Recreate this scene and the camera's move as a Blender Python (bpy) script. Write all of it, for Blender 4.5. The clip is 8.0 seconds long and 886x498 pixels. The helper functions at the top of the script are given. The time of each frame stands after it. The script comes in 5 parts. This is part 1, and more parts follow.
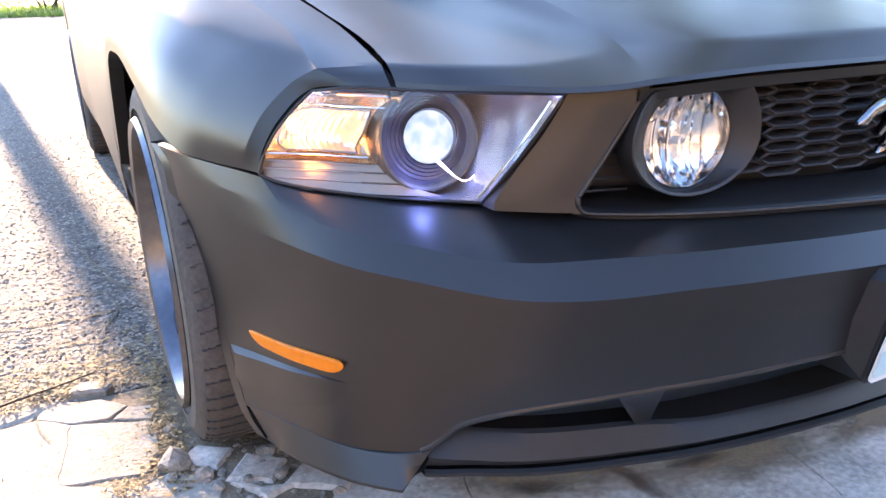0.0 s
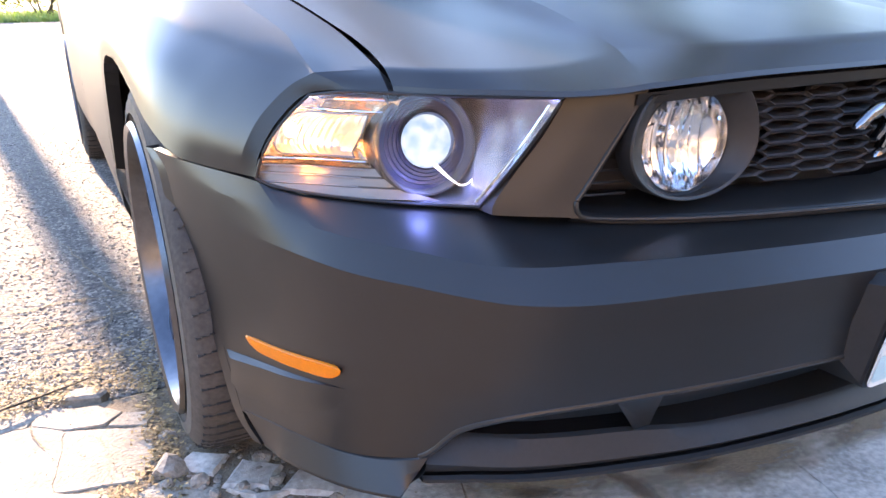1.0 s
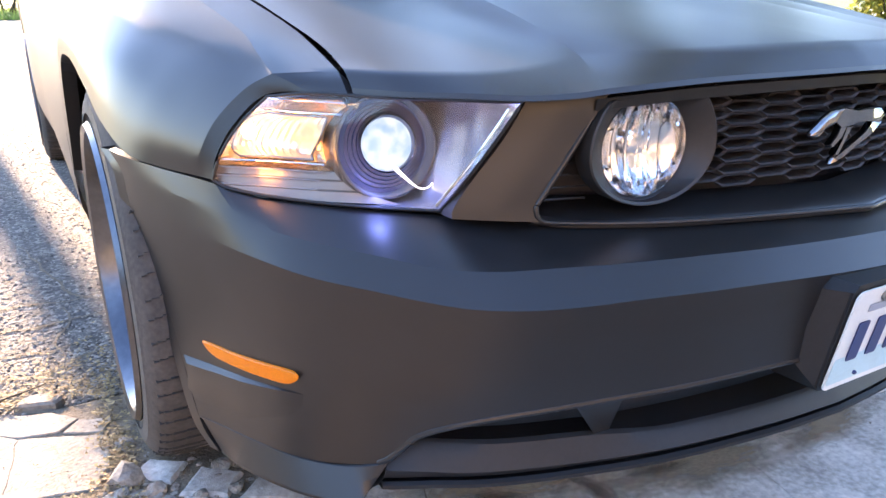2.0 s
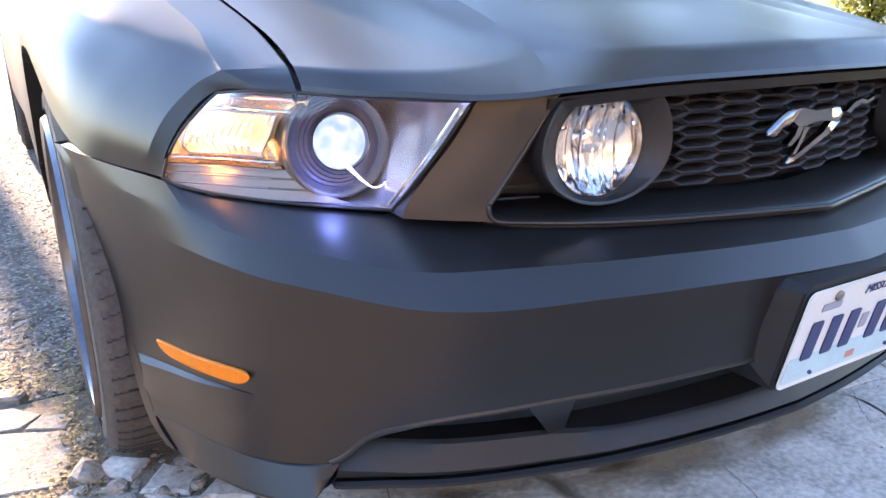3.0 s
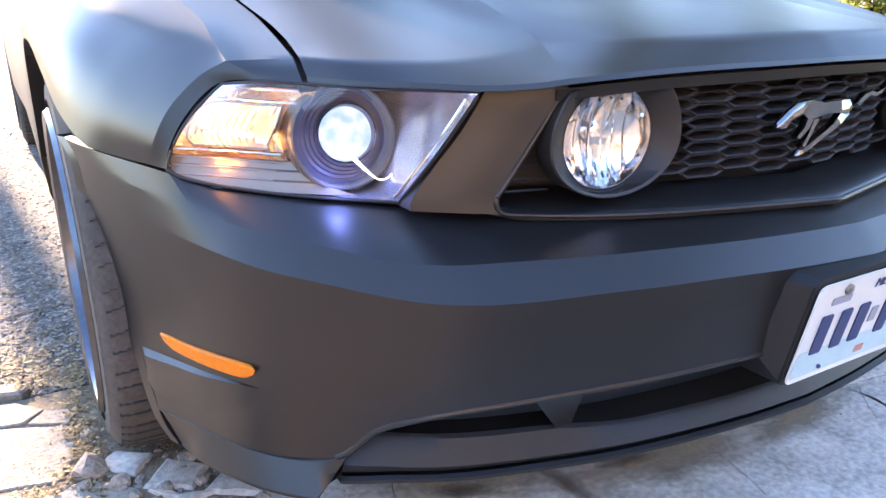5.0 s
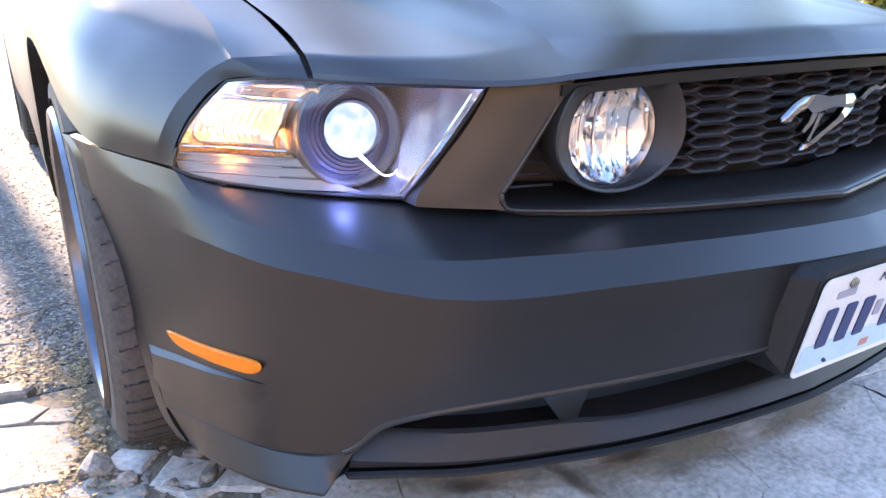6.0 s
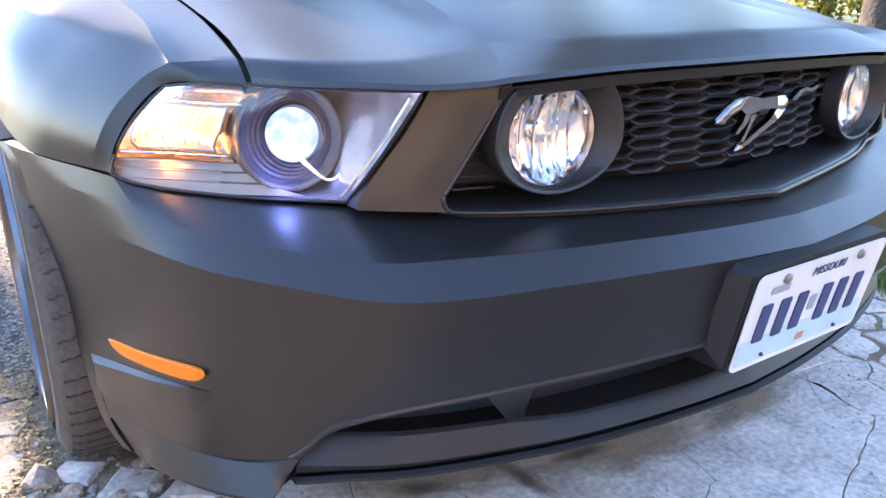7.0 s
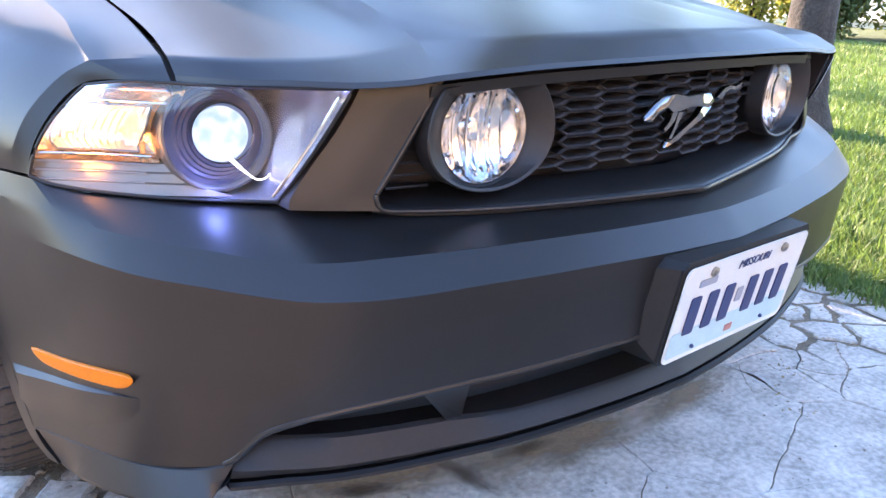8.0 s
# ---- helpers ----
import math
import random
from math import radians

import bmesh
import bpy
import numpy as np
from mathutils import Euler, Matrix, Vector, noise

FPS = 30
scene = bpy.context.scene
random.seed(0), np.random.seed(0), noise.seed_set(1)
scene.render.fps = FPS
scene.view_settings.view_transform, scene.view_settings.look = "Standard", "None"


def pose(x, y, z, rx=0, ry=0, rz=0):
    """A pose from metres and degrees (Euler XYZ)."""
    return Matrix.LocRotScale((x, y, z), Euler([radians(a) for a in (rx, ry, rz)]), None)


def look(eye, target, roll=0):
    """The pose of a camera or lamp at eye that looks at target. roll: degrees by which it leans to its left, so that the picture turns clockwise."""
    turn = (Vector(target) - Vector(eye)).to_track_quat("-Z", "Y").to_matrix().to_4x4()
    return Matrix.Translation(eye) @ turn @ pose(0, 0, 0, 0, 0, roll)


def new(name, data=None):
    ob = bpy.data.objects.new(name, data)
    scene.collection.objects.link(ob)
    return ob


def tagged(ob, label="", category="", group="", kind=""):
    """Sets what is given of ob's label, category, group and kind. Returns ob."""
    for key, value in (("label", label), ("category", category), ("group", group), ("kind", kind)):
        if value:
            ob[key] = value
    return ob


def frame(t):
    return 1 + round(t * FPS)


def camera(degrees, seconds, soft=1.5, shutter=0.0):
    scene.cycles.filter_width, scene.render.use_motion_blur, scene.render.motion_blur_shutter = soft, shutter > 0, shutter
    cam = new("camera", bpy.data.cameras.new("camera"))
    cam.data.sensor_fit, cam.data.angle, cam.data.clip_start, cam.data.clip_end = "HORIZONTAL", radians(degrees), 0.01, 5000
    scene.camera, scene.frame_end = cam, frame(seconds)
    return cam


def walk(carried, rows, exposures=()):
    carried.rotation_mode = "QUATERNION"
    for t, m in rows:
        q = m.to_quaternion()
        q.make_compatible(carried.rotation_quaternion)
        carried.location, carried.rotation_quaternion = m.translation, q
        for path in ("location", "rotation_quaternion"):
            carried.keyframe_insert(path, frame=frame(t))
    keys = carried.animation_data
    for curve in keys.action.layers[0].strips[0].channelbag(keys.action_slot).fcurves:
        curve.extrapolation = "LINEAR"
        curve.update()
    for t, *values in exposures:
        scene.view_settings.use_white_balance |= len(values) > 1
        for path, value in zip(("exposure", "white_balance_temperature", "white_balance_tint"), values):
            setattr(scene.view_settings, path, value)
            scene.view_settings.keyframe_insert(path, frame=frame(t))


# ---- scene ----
cam = camera(62.22, 8.0)
ROWS = [
    (0, -1.0275, -0.4785, 0.8207, 69.768, 0.430, -27.237),
    (0.5, -1.0256, -0.4768, 0.8199, 69.922, 0.472, -27.332),
    (1, -1.0277, -0.4740, 0.8188, 70.156, 0.376, -27.559),
    (1.5, -1.0264, -0.4734, 0.8183, 70.346, 0.086, -28.192),
    (2, -1.0135, -0.4757, 0.8163, 70.508, -0.558, -29.642),
    (2.2, -1.0029, -0.4788, 0.8207, 70.250, -0.910, -30.449),
    (3.5, -0.9613, -0.4906, 0.8262, 69.608, -1.005, -30.230),
    (4, -0.9675, -0.4856, 0.8198, 69.786, -1.073, -30.394),
    (4.5, -0.9688, -0.4816, 0.8197, 69.551, -1.105, -30.339),
    (6, -0.9792, -0.4793, 0.8161, 69.315, -0.721, -30.336),
    (6.5, -0.9758, -0.4857, 0.8200, 69.282, -0.553, -31.020),
    (7, -0.9605, -0.4973, 0.8178, 69.608, -0.884, -33.265),
    (7.5, -0.9514, -0.5032, 0.8140, 69.909, -1.434, -36.268),
    (8, -0.9457, -0.5068, 0.8149, 69.753, -1.401, -37.362),
]
EXPOSURES = [(0.0, 2.88, 8050, 27), (2.0, 2.88, 8000, 27), (8.0, 3.05, 7700, 27)]
walk(cam, [(t, pose(x, y, z, rx, ry, rz)) for t, x, y, z, rx, ry, rz in ROWS], EXPOSURES)

# ---- world and light ----
SUN_AZ, SUN_EL = 6.0, 14.5   # degrees: azimuth to the left of straight behind the car, elevation
world = bpy.data.worlds.new("world")
scene.world = world
world.use_nodes = True
wn = world.node_tree.nodes
sky = wn.new("ShaderNodeTexSky")
sky.sky_type, sky.sun_disc = "NISHITA", False
sky.sun_elevation, sky.sun_rotation = radians(SUN_EL), radians(-SUN_AZ)
sky.air_density, sky.dust_density, sky.ozone_density = 1.1, 0.1, 4.5
world.node_tree.links.new(sky.outputs[0], wn["Background"].inputs[0])
wn["Background"].inputs[1].default_value = 0.25
sun_data = bpy.data.lights.new("sun", "SUN")
sun_data.energy, sun_data.angle, sun_data.color = 5.0, radians(0.9), (1.0, 0.85, 0.64)
sun = new("sun", sun_data)
sun_way = Vector((-math.sin(radians(SUN_AZ)) * math.cos(radians(SUN_EL)), math.cos(radians(SUN_AZ)) * math.cos(radians(SUN_EL)), math.sin(radians(SUN_EL))))
sun.matrix_world = look(sun_way * 30, (0, 0, 0))


# ---- materials ----
def material(name, color, rough=0.5, metal=0.0, vary=0.0, scale=20.0, bump=0.0, bump_scale=200.0, spec=0.5, **more):
    """A surface with two scales of colour variation and a fine relief, in metres."""
    m = bpy.data.materials.new(name)
    m.use_nodes = True
    nt = m.node_tree
    b = nt.nodes["Principled BSDF"]
    b.inputs["Base Color"].default_value = (*color, 1)
    b.inputs["Roughness"].default_value = rough
    b.inputs["Metallic"].default_value = metal
    b.inputs["Specular IOR Level"].default_value = spec
    for key, value in more.items():
        b.inputs[key.replace("_", " ")].default_value = value
    geo = nt.nodes.new("ShaderNodeTexCoord")
    if vary:
        big, fine = nt.nodes.new("ShaderNodeTexNoise"), nt.nodes.new("ShaderNodeTexNoise")
        big.inputs["Scale"].default_value, fine.inputs["Scale"].default_value = scale, scale * 9
        big.inputs["Detail"].default_value, fine.inputs["Detail"].default_value = 6, 4
        add = nt.nodes.new("ShaderNodeMath")
        add.operation = "ADD"
        ramp = nt.nodes.new("ShaderNodeMapRange")
        ramp.inputs[1].default_value, ramp.inputs[2].default_value = 0.7, 1.3
        ramp.inputs[3].default_value, ramp.inputs[4].default_value = 1 - vary, 1 + vary
        mul = nt.nodes.new("ShaderNodeVectorMath")
        mul.operation = "SCALE"
        mul.inputs[0].default_value = color
        for n in (big, fine):
            nt.links.new(geo.outputs["Object"], n.inputs["Vector"])
        nt.links.new(big.outputs[0], add.inputs[0])
        nt.links.new(fine.outputs[0], add.inputs[1])
        nt.links.new(add.outputs[0], ramp.inputs[0])
        nt.links.new(ramp.outputs[0], mul.inputs["Scale"])
        nt.links.new(mul.outputs[0], b.inputs["Base Color"])
    if bump:
        n, bp = nt.nodes.new("ShaderNodeTexNoise"), nt.nodes.new("ShaderNodeBump")
        n.inputs["Scale"].default_value, n.inputs["Detail"].default_value = bump_scale, 5
        bp.inputs["Strength"].default_value, bp.inputs["Distance"].default_value = bump, 0.5 / bump_scale
        nt.links.new(geo.outputs["Object"], n.inputs["Vector"])
        nt.links.new(n.outputs[0], bp.inputs["Height"])
        nt.links.new(bp.outputs[0], b.inputs["Normal"])
    return m


def glow(name, color, strength):
    m = bpy.data.materials.new(name)
    m.use_nodes = True
    b = m.node_tree.nodes["Principled BSDF"]
    b.inputs["Base Color"].default_value = (0.06, 0.06, 0.07, 1)
    b.inputs["Emission Color"].default_value = (*color, 1)
    b.inputs["Emission Strength"].default_value = strength
    return m


PAINT = material("satin_black_paint", (0.0085, 0.0083, 0.0088), 0.36, 0.0, 0.12, 3.0, 0.02, 900, spec=0.5)
TRIM = material("black_trim", (0.010, 0.0098, 0.010), 0.50, 0.0, 0.2, 20, 0.06, 900, spec=0.36)
BEZEL = material("fog_bezel_plastic", (0.011, 0.010, 0.010), 0.55, 0.0, 0.2, 20, 0.05, 700)
GRILLE = material("grille_plastic", (0.036, 0.032, 0.032), 0.6, 0.0, 0.2, 20, 0.05, 700, spec=0.35)
VOID = material("dark_plastic", (0.024, 0.020, 0.020), 0.7, 0.0, 0.2, 20, 0.05, 300)
SIPE_SHADE = material("tyre_groove_shade", (0.028, 0.025, 0.022), 0.8)
RUBBER = material("tyre_rubber", (0.050, 0.043, 0.037), 0.85, 0.0, 0.35, 14, 0.15, 300)
CHROME = material("chrome", (0.85, 0.86, 0.88), 0.08, 1.0)
DARK_CHROME = material("dull_chrome", (0.25, 0.25, 0.26), 0.14, 1.0, 0.2, 60)
RIM = material("rim_metal", (0.10, 0.107, 0.122), 0.28, 1.0, 0.15, 8)
# chrome whose base colour carries the parking bulb's warm light
REFLECTOR = material("bulb_tinted_reflector", (0.80, 0.68, 0.54), 0.34, 1.0, 0.0, 0, 0.25, 60)
LAMP_GREY = material("lamp_bezel_grey", (0.20, 0.20, 0.21), 0.3, 0.35, 0.1, 20)
LAMP_DARK = material("lamp_bezel_dark", (0.045, 0.045, 0.065), 0.30, 0.35)


def clear(name, ribs=0.0):
    """Thin clear plastic: see-through, with gloss that grows towards grazing angles."""
    m = bpy.data.materials.new(name)
    m.use_nodes = True
    nt = m.node_tree
    nt.nodes.remove(nt.nodes["Principled BSDF"])
    mix, see, gloss, fres = (nt.nodes.new("ShaderNode" + k) for k in ("MixShader", "BsdfTransparent", "BsdfGlossy", "Fresnel"))
    gloss.inputs["Roughness"].default_value = 0.02
    fres.inputs["IOR"].default_value = 1.45
    see.inputs[0].default_value = (0.97, 0.97, 0.98, 1)
    nt.links.new(fres.outputs[0], mix.inputs[0])
    nt.links.new(see.outputs[0], mix.inputs[1])
    nt.links.new(gloss.outputs[0], mix.inputs[2])
    nt.links.new(mix.outputs[0], nt.nodes["Material Output"].inputs[0])
    if ribs:
        tc, sc, wave, bp = (nt.nodes.new("ShaderNode" + k) for k in ("TexCoord", "Mapping", "TexWave", "Bump"))
        wave.inputs["Scale"].default_value = ribs
        bp.inputs["Strength"].default_value = 0.5
        bp.inputs["Distance"].default_value = 0.004
        for a, b in ((tc.outputs["Object"], sc.inputs[0]), (sc.outputs[0], wave.inputs[0]), (wave.outputs[1], bp.inputs["Height"]), (bp.outputs[0], gloss.inputs["Normal"])):
            nt.links.new(a, b)
    return m


CLEAR = clear("clear_lens")
FOG_GLASS = clear("ribbed_fog_glass", 22.0)
XENON = glow("projector_glow", (0.42, 0.72, 1.0), 0.17)
nodes, links = XENON.node_tree.nodes, XENON.node_tree.links
tc, n, tone = nodes.new("ShaderNodeTexCoord"), nodes.new("ShaderNodeTexNoise"), nodes.new("ShaderNodeValToRGB")
n.inputs["Scale"].default_value, n.inputs["Detail"].default_value = 55.0, 4
tone.color_ramp.elements[0].position, tone.color_ramp.elements[1].position = 0.36, 0.66
tone.color_ramp.elements[0].color, tone.color_ramp.elements[1].color = (0.30, 0.58, 1.0, 1), (0.72, 0.95, 1.0, 1)
links.new(tc.outputs["Object"], n.inputs["Vector"])
links.new(n.outputs[0], tone.inputs[0])
links.new(tone.outputs[0], nodes["Principled BSDF"].inputs["Emission Color"])
XENON_RIM = glow("projector_edge_glow", (0.30, 0.50, 1.0), 0.05)
# emission that stands for lens glare on the shroud, no lamp of its own
ARC = glow("shroud_glare", (0.85, 0.92, 1.0), 0.4)
WARM = glow("parking_bulb", (1.0, 0.74, 0.44), 1.8)
LAMP_SHELL = material("lamp_silver_shell", (0.62, 0.61, 0.62), 0.26, 0.8, 0.10, 12, 0.5, 16)
for node in LAMP_SHELL.node_tree.nodes:
    if node.type == "TEX_NOISE":
        node.inputs["Detail"].default_value = 0.0
LAMP_SILL = material("lamp_satin_sill", (0.15, 0.142, 0.136), 0.32, 0.55, 0.06, 30)
LAMP_CLEAR_GREY = material("lamp_smoked_ring", (0.085, 0.080, 0.078), 0.22, 0.4)
# warm bulb light is put into this base colour too
REFLECTOR_ROUGH = material("bulb_tinted_crinkle", (0.90, 0.76, 0.60), 0.2, 1.0, 0.0, 0, 0.9, 45)
FOG_CHROME = material("fog_reflector", (0.90, 0.90, 0.91), 0.13, 1.0, 0.0, 0, 0.10, 14)
STICKER = material("faded_red_print", (0.45, 0.18, 0.14), 0.5)
AMBER = material("amber_plastic", (0.62, 0.15, 0.004), 0.38, 0.0, 0.12, 60, 0.05, 300, spec=0.3)
PLATE = material("plate_white", (0.60, 0.60, 0.57), 0.4, 0.0, 0.05, 30)
PLATE_BLUE = material("plate_pale_blue", (0.36, 0.52, 0.55), 0.4, 0.0, 0.08, 30)
INK = material("plate_ink", (0.02, 0.03, 0.10), 0.45)
INK_GREY = material("plate_grey_print", (0.25, 0.26, 0.30), 0.5)
BOLT = material("bolt_steel", (0.30, 0.28, 0.25), 0.4, 0.9, 0.3, 300)
GLASS = material("window_glass", (0.02, 0.025, 0.03), 0.03, 0.0, spec=0.6)
TAIL_RED = material("tail_lamp_red", (0.35, 0.01, 0.01), 0.15)
BARK = material("tree_bark", (0.046, 0.038, 0.032), 0.9, 0.0, 0.5, 9, 0.9, 40)
LEAF = material("leaf_green", (0.075, 0.12, 0.025), 0.6, 0.0, 0.5, 3)
LEAF_DARK = material("leaf_dark_green", (0.045, 0.075, 0.025), 0.65, 0.0, 0.5, 3)
GRASS = material("grass_blades", (0.085, 0.140, 0.042), 0.6, 0.0, 0.5, 1.5)


def thin(m, color, share):
    """Lets part of the light through a thin leaf or blade."""
    nt = m.node_tree
    mix, through_leaf = nt.nodes.new("ShaderNodeMixShader"), nt.nodes.new("ShaderNodeBsdfTranslucent")
    through_leaf.inputs[0].default_value = (*color, 1)
    mix.inputs[0].default_value = share
    nt.links.new(nt.nodes["Principled BSDF"].outputs[0], mix.inputs[1])
    nt.links.new(through_leaf.outputs[0], mix.inputs[2])
    nt.links.new(mix.outputs[0], nt.nodes["Material Output"].inputs[0])


thin(GRASS, (0.18, 0.30, 0.06), 0.30)
thin(LEAF, (0.36, 0.36, 0.08), 0.45)
thin(LEAF_DARK, (0.20, 0.21, 0.05), 0.35)
LAWN = material("lawn_soil", (0.075, 0.105, 0.035), 0.95, 0.0, 0.5, 4, 0.6, 60)
ASPHALT = material("worn_asphalt", (0.085, 0.075, 0.066), 0.9, 0.0, 0.55, 9, 1.0, 110)
CONCRETE = material("old_concrete", (0.47, 0.435, 0.39), 0.9, 0.0, 0.42, 9, 0.6, 260)
YARD = material("yard_concrete", (0.25, 0.20, 0.15), 0.9, 0.0, 0.4, 5, 0.8, 90)
CONCRETE_PALE = material("bleached_concrete", (0.27, 0.235, 0.19), 0.9, 0.0, 0.36, 12, 0.6, 160)


def stain(m, color, scale, low, high, most, seed=0.0):
    """Lays soft-edged stains of another colour over a material, with a finer broken edge."""
    nt = m.node_tree
    b = nt.nodes["Principled BSDF"]
    tc, n, ramp, mix = (nt.nodes.new("ShaderNode" + k) for k in ("TexCoord", "TexNoise", "MapRange", "Mix"))
    n.noise_dimensions = "4D"
    n.inputs["W"].default_value = seed
    n.inputs["Scale"].default_value, n.inputs["Detail"].default_value, n.inputs["Roughness"].default_value = scale, 7, 0.62
    ramp.inputs[1].default_value, ramp.inputs[2].default_value, ramp.inputs[3].default_value, ramp.inputs[4].default_value = low, high, 0.0, most
    mix.data_type = "RGBA"
    old = b.inputs["Base Color"].links[0].from_socket
    nt.links.new(tc.outputs["Object"], n.inputs["Vector"])
    nt.links.new(n.outputs[0], ramp.inputs[0])
    nt.links.new(ramp.outputs[0], mix.inputs[0])
    nt.links.new(old, mix.inputs[6])
    mix.inputs[7].default_value = (*color, 1)
    nt.links.new(mix.outputs[2], b.inputs["Base Color"])


stain(CONCRETE, (0.20, 0.135, 0.085), 2.6, 0.53, 0.72, 0.75, 1.0)
stain(CONCRETE, (0.16, 0.15, 0.14), 21.0, 0.58, 0.70, 0.55, 4.0)
stain(CONCRETE, (0.60, 0.58, 0.55), 55.0, 0.62, 0.70, 0.6, 9.0)
stain(CONCRETE_PALE, (0.20, 0.16, 0.12), 17.0, 0.58, 0.70, 0.6, 2.0)
stain(ASPHALT, (0.26, 0.23, 0.195), 60.0, 0.52, 0.60, 0.9, 6.0)
stain(ASPHALT, (0.035, 0.031, 0.028), 34.0, 0.60, 0.70, 0.8, 3.0)
GRIT = material("aggregate", (0.235, 0.205, 0.175), 0.85, 0.0, 0.4, 40)
nodes, links = GRIT.node_tree.nodes, GRIT.node_tree.links
isle, tone = nodes.new("ShaderNodeNewGeometry"), nodes.new("ShaderNodeValToRGB")
tone.color_ramp.elements[0].color, tone.color_ramp.elements[1].color = (0.030, 0.026, 0.023, 1), (0.36, 0.32, 0.27, 1)
links.new(isle.outputs["Random Per Island"], tone.inputs[0])
links.new(tone.outputs[0], nodes["Principled BSDF"].inputs["Base Color"])
DIRT = material("crack_dirt", (0.165, 0.125, 0.085), 0.95, 0.0, 0.5, 25, 0.8, 150)
STONE = material("pale_rubble", (0.25, 0.21, 0.17), 0.9, 0.0, 0.35, 18, 0.8, 120)
LITTER = material("dry_leaves", (0.26, 0.175, 0.075), 0.85, 0.0, 0.5, 25)
nodes, links = LITTER.node_tree.nodes, LITTER.node_tree.links
isle, tone = nodes.new("ShaderNodeNewGeometry"), nodes.new("ShaderNodeValToRGB")
tone.color_ramp.elements[0].color, tone.color_ramp.elements[1].color = (0.07, 0.042, 0.022, 1), (0.42, 0.29, 0.13, 1)
links.new(isle.outputs["Random Per Island"], tone.inputs[0])
links.new(tone.outputs[0], nodes["Principled BSDF"].inputs["Base Color"])
YARD_WALL = material("tan_render", (0.25, 0.195, 0.145), 0.9, 0.0, 0.15, 2, 0.3, 60)
SIDING = material("white_siding", (0.75, 0.75, 0.74), 0.7, 0.0, 0.06, 2)
ROOFING = material("grey_roofing", (0.12, 0.115, 0.11), 0.9, 0.0, 0.3, 6)


# ---- mesh helpers ----
def mesh_of(name, verts, faces, mat, sharp=35.0):
    me = bpy.data.meshes.new(name)
    me.from_pydata([tuple(v) for v in verts], [], faces)
    me.materials.append(mat)
    bm = bmesh.new()
    bm.from_mesh(me)
    finish(bm, me, sharp)
    return me


def finish(bm, me, sharp=35.0, weld=1e-5):
    if weld:
        bmesh.ops.remove_doubles(bm, verts=bm.verts, dist=weld)
    for f in bm.faces:
        f.smooth = True
    for e in bm.edges:
        e.smooth = len(e.link_faces) == 2 and e.calc_face_angle(0) < radians(sharp)
    bm.to_mesh(me)
    bm.free()


def part(name, bm, mat, parent=None, label="", sharp=35.0):
    """Links a bmesh as one mesh object, under a thing or a part."""
    me = bpy.data.meshes.new(name)
    me.materials.append(mat)
    finish(bm, me, sharp)
    ob = new(name, me)
    if parent is not None:
        ob.parent = parent
    return tagged(ob, label)


def spline(points, n, closed=False):
    """n points along a Catmull-Rom curve through the given ones."""
    p = np.array(points, float)
    k = len(p)
    out = []
    seg = k if closed else k - 1
    for i in range(n):
        t = i * seg / (n if closed else n - 1)
        a = min(int(t), seg - 1)
        u = t - a
        if closed:
            p0, p1, p2, p3 = p[(a - 1) % k], p[a % k], p[(a + 1) % k], p[(a + 2) % k]
        else:
            p1, p2 = p[a], p[a + 1]
            p0 = p[a - 1] if a > 0 else 2 * p1 - p2
            p3 = p[a + 2] if a + 2 < k else 2 * p2 - p1
        out.append(0.5 * (2 * p1 + (p2 - p0) * u + (2 * p0 - 5 * p1 + 4 * p2 - p3) * u * u + (3 * p1 - p0 - 3 * p2 + p3) * u ** 3))
    return np.array(out)


def smooth_at(xs, ys, x):
    """Smooth interpolation of a table, with no overshoot."""
    xs, ys = np.array(xs, float), np.array(ys, float)
    d = np.diff(ys) / np.diff(xs)
    m = np.zeros(len(xs))
    m[0], m[-1] = d[0], d[-1]
    for i in range(1, len(xs) - 1):
        m[i] = 0 if d[i - 1] * d[i] <= 0 else 2 * d[i - 1] * d[i] / (d[i - 1] + d[i])
    x = np.clip(np.asarray(x, float), xs[0], xs[-1])
    i = np.clip(np.searchsorted(xs, x, side="right") - 1, 0, len(xs) - 2)
    h = xs[i + 1] - xs[i]
    u = (x - xs[i]) / h
    return ((2 * u ** 3 - 3 * u ** 2 + 1) * ys[i] + (u ** 3 - 2 * u ** 2 + u) * h * m[i] + (-2 * u ** 3 + 3 * u ** 2) * ys[i + 1] + (u ** 3 - u ** 2) * h * m[i + 1])


def table(pairs, x):
    return smooth_at([p[0] for p in pairs], [p[1] for p in pairs], x)


